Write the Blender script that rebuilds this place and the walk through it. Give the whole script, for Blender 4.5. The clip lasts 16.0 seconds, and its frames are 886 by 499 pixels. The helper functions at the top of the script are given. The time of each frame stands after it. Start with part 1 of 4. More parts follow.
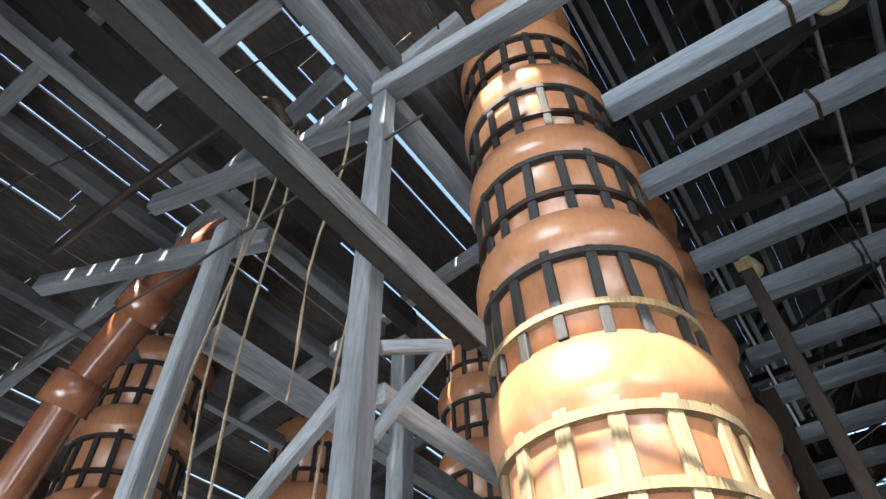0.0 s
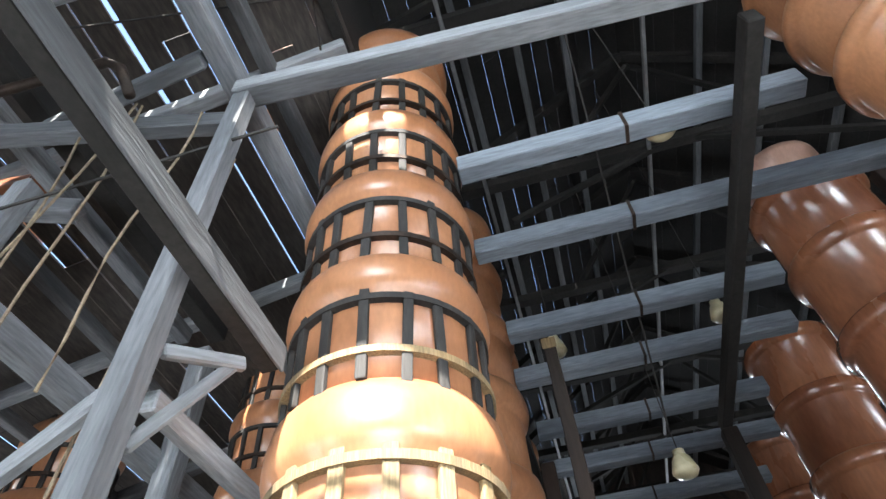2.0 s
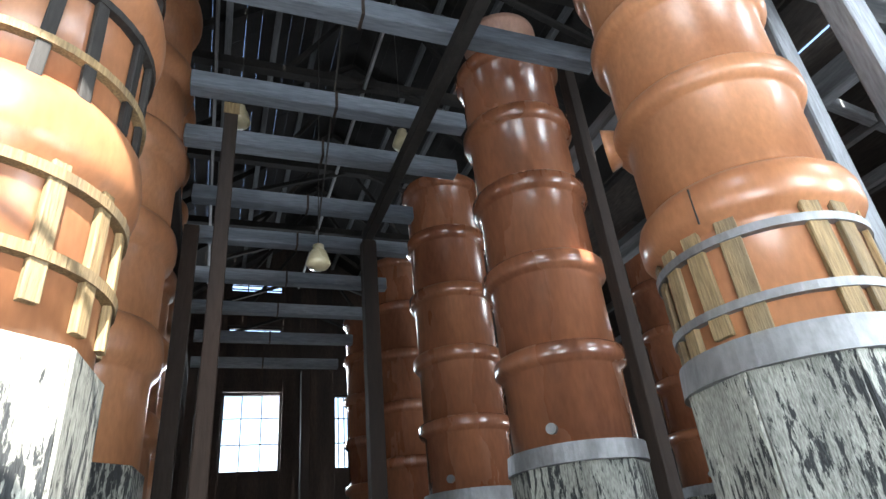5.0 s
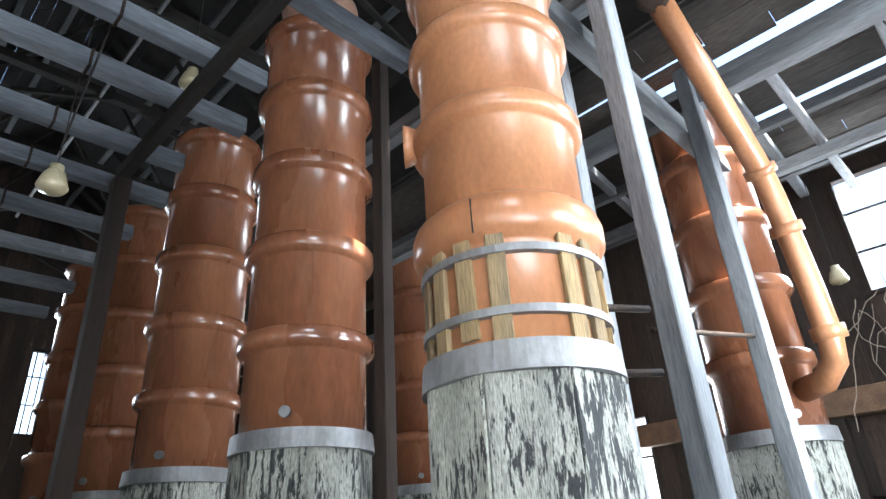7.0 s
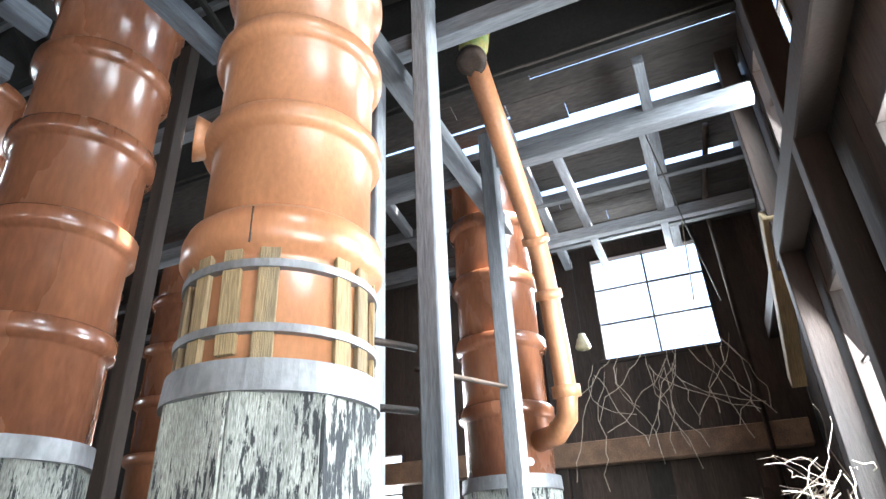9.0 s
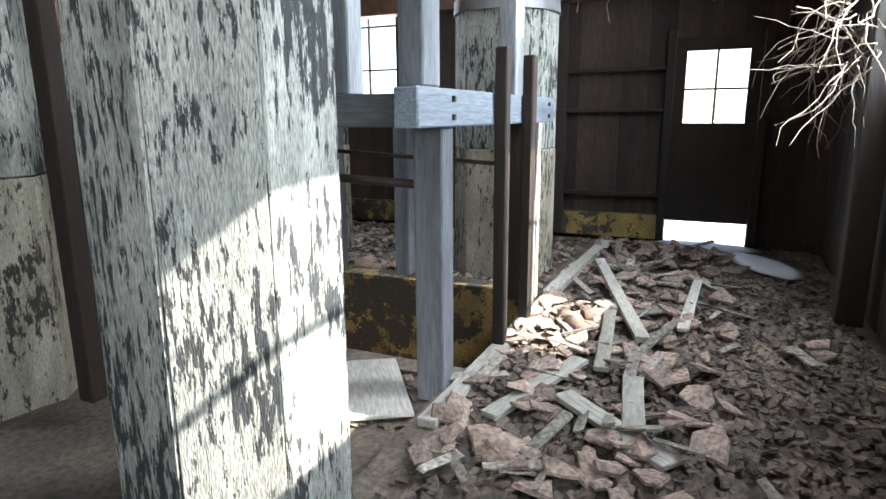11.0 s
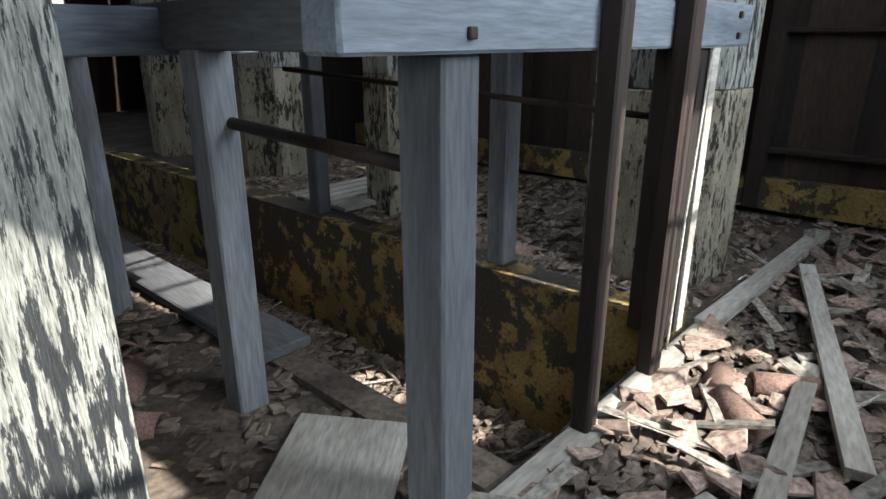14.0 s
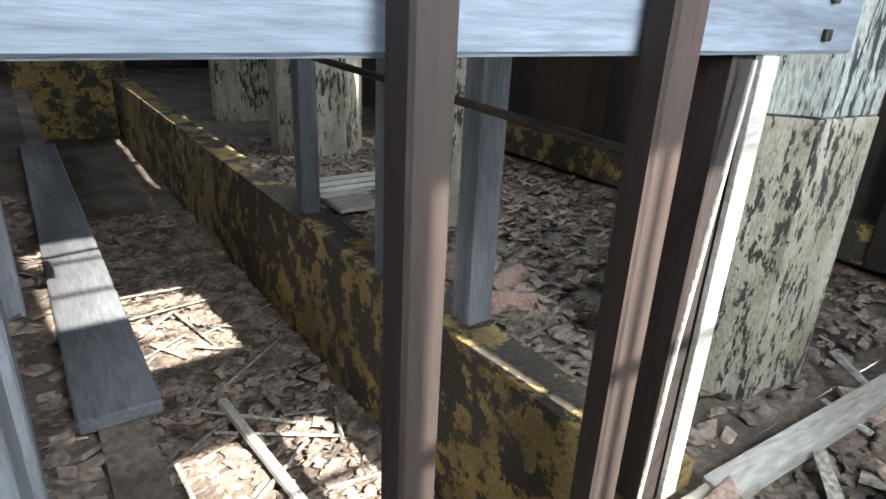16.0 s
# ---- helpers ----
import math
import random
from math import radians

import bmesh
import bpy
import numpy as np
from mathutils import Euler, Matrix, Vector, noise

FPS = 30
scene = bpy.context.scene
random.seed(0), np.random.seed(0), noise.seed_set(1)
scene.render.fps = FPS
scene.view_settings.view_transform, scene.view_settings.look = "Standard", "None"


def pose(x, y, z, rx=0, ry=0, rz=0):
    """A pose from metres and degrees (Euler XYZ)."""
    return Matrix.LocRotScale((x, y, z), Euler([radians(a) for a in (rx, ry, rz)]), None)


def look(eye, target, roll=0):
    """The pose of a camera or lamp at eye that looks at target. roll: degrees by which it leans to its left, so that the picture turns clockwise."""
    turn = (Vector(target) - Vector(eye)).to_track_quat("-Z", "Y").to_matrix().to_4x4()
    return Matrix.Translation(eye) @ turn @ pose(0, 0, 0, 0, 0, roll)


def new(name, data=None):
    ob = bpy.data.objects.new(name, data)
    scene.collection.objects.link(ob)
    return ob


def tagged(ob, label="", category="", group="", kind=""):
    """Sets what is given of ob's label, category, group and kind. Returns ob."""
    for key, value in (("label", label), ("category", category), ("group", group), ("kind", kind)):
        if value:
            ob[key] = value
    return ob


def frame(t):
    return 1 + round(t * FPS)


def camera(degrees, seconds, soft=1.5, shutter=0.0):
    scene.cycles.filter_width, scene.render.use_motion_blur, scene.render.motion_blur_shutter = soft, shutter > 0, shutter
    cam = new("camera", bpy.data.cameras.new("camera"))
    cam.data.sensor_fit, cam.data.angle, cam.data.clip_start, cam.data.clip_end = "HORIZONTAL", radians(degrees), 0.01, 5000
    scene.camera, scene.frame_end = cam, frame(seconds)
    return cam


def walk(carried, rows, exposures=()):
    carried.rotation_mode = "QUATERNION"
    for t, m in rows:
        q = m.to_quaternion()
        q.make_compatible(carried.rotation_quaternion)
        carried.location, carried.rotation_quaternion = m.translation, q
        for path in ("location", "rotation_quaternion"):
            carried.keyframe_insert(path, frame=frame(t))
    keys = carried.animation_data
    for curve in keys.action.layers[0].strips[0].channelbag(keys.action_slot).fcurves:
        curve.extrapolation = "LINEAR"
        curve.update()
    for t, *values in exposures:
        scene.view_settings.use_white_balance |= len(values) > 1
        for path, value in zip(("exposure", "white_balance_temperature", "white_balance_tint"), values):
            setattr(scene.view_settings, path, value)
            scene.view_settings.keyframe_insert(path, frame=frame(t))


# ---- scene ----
cam = camera(72.2, 16.0)
PATH = [
    (0, (1.344, 2.024, 1.742), (0.601, 3.169, 3.204), -2.1),
    (0.5, (1.369, 2.025, 1.741), (0.806, 3.202, 3.257), -2.3),
    (1, (1.379, 2.03, 1.744), (0.949, 3.245, 3.273), -4.7),
    (1.5, (1.392, 2.031, 1.744), (1.045, 3.268, 3.277), -5.6),
    (2, (1.419, 2.065, 1.728), (1.169, 3.336, 3.251), -5.3),
    (2.5, (1.472, 2.117, 1.716), (1.392, 3.444, 3.21), -4.7),
    (3, (1.533, 2.113, 1.701), (1.633, 3.538, 3.102), -3.7),
    (3.5, (1.633, 2.081, 1.704), (1.9, 3.659, 2.903), -3.4),
    (3.7, (1.597, 2.086, 1.698), (1.949, 3.71, 2.81), -4.1),
    (5.8, (1.473, 2.206, 1.695), (2.355, 3.76, 2.594), -4.7),
    (6, (1.482, 2.224, 1.69), (2.442, 3.733, 2.583), -4.2),
    (6.5, (1.487, 2.244, 1.673), (2.629, 3.632, 2.551), -3.8),
    (7, (1.499, 2.245, 1.659), (2.802, 3.493, 2.521), -3.6),
    (7.5, (1.534, 2.24, 1.67), (2.957, 3.314, 2.575), -3.0),
    (8, (1.548, 2.224, 1.683), (3.038, 3.069, 2.715), -3.9),
    (8.5, (1.559, 2.212, 1.679), (3.113, 2.925, 2.717), -3.5),
    (9, (1.568, 2.203, 1.646), (3.207, 2.887, 2.564), -2.7),
    (9.5, (1.591, 2.21, 1.603), (3.366, 2.926, 2.182), -2.3),
    (10, (1.642, 2.22, 1.48), (3.504, 2.942, 1.592), -2.9),
    (10.2, (1.69, 2.241, 1.441), (3.548, 2.977, 1.389), -2.3),
    (12.3, (2.583, 2.245, 1.324), (4.292, 3.1, 0.734), -1.0),
    (12.5, (2.709, 2.244, 1.342), (4.403, 3.124, 0.749), -0.9),
    (13, (2.962, 2.271, 1.359), (4.581, 3.29, 0.775), -0.6),
    (13.5, (3.287, 2.436, 1.348), (4.827, 3.549, 0.725), 0.0),
    (14, (3.539, 2.469, 1.33), (4.937, 3.743, 0.678), -0.1),
    (14.5, (3.932, 2.382, 1.366), (5.168, 3.797, 0.679), 1.1),
    (15, (4.24, 2.458, 1.329), (5.4, 3.918, 0.604), 2.9),
    (15.5, (4.503, 2.562, 1.384), (5.573, 4.079, 0.639), 2.7),
    (16, (4.815, 2.65, 1.372), (5.895, 4.155, 0.625), 2.8),
]
EXPOSURES = [(0, 2.4), (2, 2.65), (3.5, 2.5), (6, 2.5), (7, 2.85), (8, 3.1), (9.5, 3.2), (10.2, 2.9), (12.5, 2.15), (13.5, 1.8), (14, 1.45), (14.5, 1.3), (15, 1.9), (15.5, 2.5), (16, 2.5)]
walk(cam, [(t, look(eye, target, roll)) for t, eye, target, roll in PATH], EXPOSURES)

# ---- world, sun, window light ----
world = bpy.data.worlds.new("sky")
scene.world = world
world.use_nodes = True
wn = world.node_tree.nodes
sky = wn.new("ShaderNodeTexSky")
sky.sky_type, sky.sun_disc = "NISHITA", False
SUN_WAY = Vector((-0.08, 1.0, -0.97)).normalized()
sky.sun_elevation = math.asin(-SUN_WAY.z)
sky.sun_rotation = math.atan2(-SUN_WAY.x, -SUN_WAY.y)
world.node_tree.links.new(sky.outputs[0], wn["Background"].inputs[0])
wn["Background"].inputs[1].default_value = 0.12
sun = new("sun", bpy.data.lights.new("sun", "SUN"))
sun.data.energy, sun.data.angle, sun.data.color = 5.0, radians(0.5), (1.0, 0.95, 0.88)
sun.matrix_world = SUN_WAY.to_track_quat("-Z", "Y").to_matrix().to_4x4()


def window_light(x, y, z, w, h, target, watts):
    """Sky light that enters by a window's opening."""
    lamp = new("window_light", bpy.data.lights.new("window_light", "AREA"))
    lamp.data.shape, lamp.data.size, lamp.data.size_y, lamp.data.energy = "RECTANGLE", w, h, watts * 0.15
    lamp.data.color = (0.82, 0.91, 1.0)
    lamp.matrix_world = look((x, y, z), target)


# ---- materials ----
def material(name, base, dark, rough=0.7, scale=6.0, stretch=(1, 1, 1), bump=0.3, metal=0.0, coat=0.0, vary=0.15, fine=60.0, patch=None, patch_at=0.5, patch_scale=3.0):
    m = bpy.data.materials.new(name)
    m.use_nodes = True
    n, lk = m.node_tree.nodes, m.node_tree.links
    b = n["Principled BSDF"]
    b.inputs["Metallic"].default_value = metal
    b.inputs["Coat Weight"].default_value = coat
    b.inputs["Coat Roughness"].default_value = 0.18
    tc, mp = n.new("ShaderNodeTexCoord"), n.new("ShaderNodeMapping")
    mp.inputs["Scale"].default_value = stretch
    info = n.new("ShaderNodeObjectInfo")
    off = n.new("ShaderNodeVectorMath")
    off.operation = "SCALE"
    comb = n.new("ShaderNodeCombineXYZ")
    for i in range(3):
        lk.new(info.outputs["Random"], comb.inputs[i])
    off.inputs["Scale"].default_value = 37.0
    lk.new(comb.outputs[0], off.inputs[0])
    add = n.new("ShaderNodeVectorMath")
    lk.new(tc.outputs["Object"], add.inputs[0])
    lk.new(off.outputs[0], add.inputs[1])
    lk.new(add.outputs[0], mp.inputs[0])
    big, small = n.new("ShaderNodeTexNoise"), n.new("ShaderNodeTexNoise")
    big.inputs["Scale"].default_value, big.inputs["Detail"].default_value = scale, 8
    small.inputs["Scale"].default_value, small.inputs["Detail"].default_value = fine, 6
    for t in (big, small):
        lk.new(mp.outputs[0], t.inputs["Vector"])
    ramp = n.new("ShaderNodeValToRGB")
    ramp.color_ramp.elements[0].position, ramp.color_ramp.elements[1].position = 0.33, 0.68
    ramp.color_ramp.elements[0].color, ramp.color_ramp.elements[1].color = (*dark, 1), (*base, 1)
    lk.new(big.outputs[0], ramp.inputs[0])
    colour = ramp.outputs[0]
    if patch:
        pn, pr, mix = n.new("ShaderNodeTexNoise"), n.new("ShaderNodeValToRGB"), n.new("ShaderNodeMix")
        pn.inputs["Scale"].default_value, pn.inputs["Detail"].default_value, pn.inputs["Roughness"].default_value = patch_scale, 10, 0.72
        lk.new(mp.outputs[0], pn.inputs["Vector"])
        pr.color_ramp.elements[0].position, pr.color_ramp.elements[1].position = patch_at - 0.015, patch_at + 0.015
        wide, gather = n.new("ShaderNodeTexNoise"), n.new("ShaderNodeMath")
        wide.inputs["Scale"].default_value, wide.inputs["Detail"].default_value = patch_scale * 0.16, 3
        lk.new(add.outputs[0], wide.inputs["Vector"])
        gather.operation = "MULTIPLY_ADD"
        gather.inputs[1].default_value = 0.45
        lk.new(wide.outputs[0], gather.inputs[0])
        lk.new(pn.outputs[0], gather.inputs[2])
        shift = n.new("ShaderNodeMath")
        shift.operation = "SUBTRACT"
        shift.inputs[1].default_value = 0.225
        lk.new(gather.outputs[0], shift.inputs[0])
        lk.new(shift.outputs[0], pr.inputs[0])
        mix.data_type = "RGBA"
        lk.new(pr.outputs[0], mix.inputs[0])
        lk.new(colour, mix.inputs[6])
        mix.inputs[7].default_value = (*patch, 1)
        colour = mix.outputs[2]
    grain = n.new("ShaderNodeMix")
    grain.data_type, grain.blend_type = "RGBA", "MULTIPLY"
    gr = n.new("ShaderNodeMapRange")
    gr.inputs["From Min"].default_value, gr.inputs["From Max"].default_value = 0.3, 0.7
    gr.inputs["To Min"].default_value, gr.inputs["To Max"].default_value = 1 - 2 * vary, 1.0 + vary * 0.5
    lk.new(small.outputs[0], gr.inputs[0])
    grain.inputs[0].default_value = 1.0
    lk.new(colour, grain.inputs[6])
    lk.new(gr.outputs[0], grain.inputs[7])
    hue = n.new("ShaderNodeHueSaturation")
    hv = n.new("ShaderNodeMapRange")
    hv.inputs["To Min"].default_value, hv.inputs["To Max"].default_value = 1 - vary, 1 + vary
    lk.new(info.outputs["Random"], hv.inputs[0])
    lk.new(hv.outputs[0], hue.inputs["Value"])
    lk.new(grain.outputs[2], hue.inputs["Color"])
    lk.new(hue.outputs[0], b.inputs["Base Color"])
    rr = n.new("ShaderNodeMapRange")
    rr.inputs["To Min"].default_value, rr.inputs["To Max"].default_value = max(0.05, rough - 0.12), min(1, rough + 0.12)
    lk.new(big.outputs[0], rr.inputs[0])
    lk.new(rr.outputs[0], b.inputs["Roughness"])
    bp = n.new("ShaderNodeBump")
    bp.inputs["Strength"].default_value, bp.inputs["Distance"].default_value = bump, 0.01
    lk.new(small.outputs[0], bp.inputs["Height"])
    lk.new(bp.outputs[0], b.inputs["Normal"])
    return m


GLAZE = material("brown_glazed_stoneware", (0.31, 0.125, 0.062), (0.175, 0.064, 0.034), 0.27, 1.6, (1, 1, 0.25), 0.05, 0, 0.6, 0.1, 30)
GLAZE_LIGHT = material("orange_stoneware", (0.5, 0.235, 0.115), (0.33, 0.14, 0.065), 0.36, 2.0, (1, 1, 0.4), 0.08, 0, 0.3, 0.08, 40)
PINK = material("pale_pink_stoneware", (0.45, 0.27, 0.2), (0.33, 0.18, 0.13), 0.45, 2.0, (1, 1, 0.4), 0.08, 0, 0.2, 0.08, 40)
GREY_WOOD = material("weathered_grey_timber", (0.3, 0.32, 0.34), (0.07, 0.077, 0.085), 0.85, 3.0, (1, 1, 0.12), 0.5, 0, 0, 0.16, 70)
GREY_WOOD_X = material("weathered_grey_beam", (0.26, 0.3, 0.345), (0.08, 0.095, 0.115), 0.85, 3.0, (0.12, 1, 1), 0.5, 0, 0, 0.16, 70)
GREY_WOOD_Y = material("weathered_grey_joist", (0.19, 0.2, 0.21), (0.05, 0.054, 0.058), 0.85, 3.0, (1, 0.12, 1), 0.5, 0, 0, 0.16, 70)
DARK_WOOD = material("dark_brown_timber", (0.038, 0.023, 0.016), (0.013, 0.009, 0.007), 0.8, 3.0, (1, 1, 0.15), 0.4, 0, 0, 0.15, 50)
BOARDS = material("sooty_wall_boards", (0.06, 0.04, 0.03), (0.018, 0.013, 0.011), 0.9, 2.0, (1, 1, 0.2), 0.4, 0, 0, 0.2, 40)
ROOF = material("old_roof_boards", (0.07, 0.06, 0.052), (0.02, 0.017, 0.015), 0.9, 2.0, (1, 0.2, 1), 0.4, 0, 0, 0.25, 40)
# sooty timber, its colour lowered further to hold the blacks of shaded parts
SOOT_SHADE = material("soot_black_roof_timber", (0.022, 0.02, 0.018), (0.008, 0.007, 0.006), 0.95, 2.0, (1, 1, 1), 0.3, 0, 0, 0.2, 30)
PEELED = material("peeling_pale_paint", (0.44, 0.45, 0.4), (0.26, 0.27, 0.24), 0.85, 4.0, (2.6, 2.6, 0.5), 0.6, 0, 0, 0.28, 60, (0.03, 0.034, 0.036), 0.535, 13.0)
PEELED_YELLOW = material("peeling_cream_paint", (0.46, 0.42, 0.33), (0.26, 0.23, 0.16), 0.85, 4.0, (2.2, 2.2, 0.7), 0.6, 0, 0, 0.2, 60, (0.035, 0.03, 0.024), 0.56, 13.0)
KERB = material("mossy_yellow_concrete", (0.4, 0.29, 0.1), (0.2, 0.14, 0.05), 0.9, 3.0, (1, 1, 1), 0.6, 0, 0, 0.2, 50, (0.06, 0.05, 0.036), 0.5, 4.5)
LEAD = material("dull_lead_collar", (0.3, 0.31, 0.32), (0.17, 0.17, 0.175), 0.55, 4.0, (1, 1, 0.5), 0.2, 0.5, 0, 0.1, 40)
BLACK_WOOD = material("tarred_black_slat", (0.035, 0.033, 0.03), (0.015, 0.014, 0.013), 0.75, 4.0, (1, 1, 0.2), 0.4, 0, 0, 0.2, 60)
PALE_WOOD = material("bare_pine_slat", (0.36, 0.25, 0.12), (0.2, 0.15, 0.085), 0.8, 4.0, (2, 2, 0.15), 0.5, 0, 0, 0.22, 60)
IRON = material("rusty_iron", (0.07, 0.048, 0.036), (0.025, 0.02, 0.017), 0.6, 8.0, (1, 1, 1), 0.3, 0.6, 0, 0.15, 60)
BARE_PLANK = material("grey_white_plank", (0.52, 0.5, 0.45), (0.28, 0.26, 0.22), 0.85, 3.0, (0.2, 1, 1), 0.5, 0, 0, 0.18, 60)
EARTH = material("dusty_earth_floor", (0.22, 0.175, 0.135), (0.08, 0.063, 0.05), 0.95, 2.5, (1, 1, 1), 0.8, 0, 0, 0.25, 35)
SHARD = material("broken_tile", (0.42, 0.31, 0.25), (0.26, 0.19, 0.155), 0.8, 5.0, (1, 1, 1), 0.3, 0, 0, 0.35, 60)
SHARD_GREY = material("grey_splinter", (0.4, 0.37, 0.32), (0.2, 0.18, 0.15), 0.85, 5.0, (1, 1, 1), 0.4, 0, 0, 0.35, 60)
ROPE = material("hemp_rope", (0.34, 0.27, 0.18), (0.2, 0.15, 0.1), 0.9, 20, (1, 1, 1), 0.4, 0, 0, 0.15, 120)
TWIG = material("dry_vine", (0.38, 0.32, 0.25), (0.22, 0.18, 0.14), 0.9, 20, (1, 1, 1), 0.2, 0, 0, 0.15, 80)
PORCELAIN = material("yellowed_lamp_glass", (0.6, 0.55, 0.36), (0.45, 0.4, 0.25), 0.3, 6, (1, 1, 1), 0.05, 0, 0.3, 0.05, 20)
VALVE = material("green_valve_paint", (0.12, 0.2, 0.07), (0.25, 0.17, 0.04), 0.55, 9, (1, 1, 1), 0.2, 0.2, 0, 0.15, 40)
SNOW = material("drifted_snow", (0.82, 0.84, 0.87), (0.72, 0.75, 0.79), 0.8, 6, (1, 1, 1), 0.3, 0, 0, 0.04, 40)
OUTSIDE = material("snowy_ground", (0.7, 0.72, 0.75), (0.5, 0.5, 0.48), 0.9, 0.3, (1, 1, 1), 0.3, 0, 0, 0.05, 5)


# ---- mesh helpers ----
def mesh_of(name, bm, mat, smooth=False):
    me = bpy.data.meshes.new(name)
    bmesh.ops.recalc_face_normals(bm, faces=bm.faces)
    bm.to_mesh(me)
    bm.free()
    me.materials.append(mat)
    if smooth:
        for p in me.polygons:
            p.use_smooth = True
    return me


def part(name, bm, mat, parent=None, label="", smooth=False, at=None):
    ob = new(name, mesh_of(name, bm, mat, smooth))
    ob.parent = parent
    if at is not None:
        ob.matrix_basis = at
    return tagged(ob, label)


def empty(name, m, label, category, group="", kind=""):
    ob = new(name)
    ob.matrix_basis = m
    ob.empty_display_size = 0.1
    return tagged(ob, label, category, group, kind)


def add_box(bm, lo, hi, bevel=0.0, rough=0.0):
    lo, hi = Vector(lo), Vector(hi)
    r = bmesh.ops.create_cube(bm, size=1, matrix=Matrix.Translation((lo + hi) / 2) @ Matrix.Diagonal((*(hi - lo), 1)))
    vs = r["verts"]
    if bevel:
        es = list({e for v in vs for e in v.link_edges})
        out = bmesh.ops.bevel(bm, geom=es, offset=bevel, segments=1, affect="EDGES")
        vs = [v for v in out["verts"]]
    if rough:
        for v in vs:
            v.co += Vector([random.uniform(-rough, rough) for _ in range(3)])
    return vs


def box(lo, hi, bevel=0.006, rough=0.0):
    bm = bmesh.new()
    add_box(bm, lo, hi, bevel, rough)
    return bm


def lathe(profile, n=40, turn=0.0):
    bm = bmesh.new()
    rings = []
    for r, z in profile:
        rings.append([bm.verts.new((r * math.cos(turn + 2 * math.pi * i / n), r * math.sin(turn + 2 * math.pi * i / n), z)) for i in range(n)])
    for a, b in zip(rings, rings[1:]):
        for i in range(n):
            bm.faces.new((a[i], a[(i + 1) % n], b[(i + 1) % n], b[i]))
    bm.faces.new(rings[0][::-1])
    bm.faces.new(rings[-1])
    return bm


def stick_matrix(p, q):
    p, q = Vector(p), Vector(q)
    return Matrix.Translation(p) @ (q - p).to_track_quat("Z", "Y").to_matrix().to_4x4(), (q - p).length


def tube(points, r, n=10, cap=True):
    """A tube along points."""
    bm = bmesh.new()
    pts = [Vector(p) for p in points]
    rings = []
    for i, p in enumerate(pts):
        d = (pts[min(i + 1, len(pts) - 1)] - pts[max(i - 1, 0)]).normalized()
        m = d.to_track_quat("Z", "Y").to_matrix()
        rr = r[i] if isinstance(r, (list, tuple)) else r
        rings.append([bm.verts.new(p + m @ Vector((rr * math.cos(2 * math.pi * k / n), rr * math.sin(2 * math.pi * k / n), 0))) for k in range(n)])
    for a, b in zip(rings, rings[1:]):
        for k in range(n):
            bm.faces.new((a[k], a[(k + 1) % n], b[(k + 1) % n], b[k]))
    bm.faces.new(rings[0][::-1])
    bm.faces.new(rings[-1])
    return bm


def timber(name, p, q, w, h, mat, label, category="beam", group=""):
    """A squared timber between two points, w wide and h deep, with worn edges."""
    m, length = stick_matrix(p, q)
    bm = box((-w / 2, -h / 2, 0), (w / 2, h / 2, length), 0.008, 0.002)
    return tagged(part(name, bm, mat, at=m), label, category, group)


def post(name, x0, y0, x1, y1, z0, z1, mat, label, group="timber posts"):
    bm = box((x0, y0, z0), (x1, y1, z1), 0.008, 0.002)
    return tagged(part(name, bm, mat), label, "post", group)


def beam(name, lo, hi, mat, label, group="timber beams"):
    return tagged(part(name, box(lo, hi, 0.008, 0.002), mat), label, "beam", group)


# ---- setting ----
def slab(name, lo, hi, mat, label, category):
    return tagged(part(name, box(lo, hi, 0), mat), label, category, kind="structure")


def uneven_floor(name, x0, x1, y0, y1, z, amp, step, mat, label):
    bm = bmesh.new()
    nx, ny = max(1, int((x1 - x0) / step)), max(1, int((y1 - y0) / step))
    grid = [[bm.verts.new((x0 + (x1 - x0) * i / nx, y0 + (y1 - y0) * j / ny, 0)) for j in range(ny + 1)] for i in range(nx + 1)]
    for row in grid:
        for v in row:
            v.co.z = z + amp * (noise.noise(v.co * 1.3) + 0.5 * noise.noise(v.co * 4.0))
    for i in range(nx):
        for j in range(ny):
            bm.faces.new((grid[i][j], grid[i + 1][j], grid[i + 1][j + 1], grid[i][j + 1]))
    return tagged(part(name, bm, mat, smooth=True), label, "floor", kind="structure")


uneven_floor("floor_front", -5.2, 9.2, 1.1, 3.46, -0.06, 0.035, 0.12, EARTH, "dusty earth floor strewn with rubble")
uneven_floor("floor_west", -5.2, 5.0, 3.46, 16.2, -0.12, 0.03, 0.25, EARTH, "dark dusty floor under the towers")
uneven_floor("floor_east", 6.4, 9.2, 3.46, 16.2, -0.06, 0.035, 0.2, EARTH, "rubble covered floor under the rear towers")
uneven_floor("floor_pit", 4.9, 6.3, 3.4, 16.2, -0.88, 0.05, 0.12, EARTH, "sunken channel floor full of rubble")
slab("kerb_pit", (6.2, 3.44, -0.98), (6.42, 14, 0.05), KERB, "mossy yellow concrete channel wall with peeled paint", "channel wall")
slab("kerb_west", (4.86, 3.46, -0.98), (5.02, 14, -0.09), EARTH, "dirty concrete channel edge", "channel wall")
slab("kerb_front", (4.86, 3.32, -0.98), (6.42, 3.46, -0.08), KERB, "crumbling concrete front edge of channel", "channel wall")
slab("kerb_end", (4.86, 13.9, -0.98), (6.42, 14.1, 0.3), KERB, "dark concrete end of the channel", "channel wall")
slab("ground", (-300, -300, -1.3), (300, 300, -1.0), OUTSIDE, "bright snowy open ground outside", "ground")


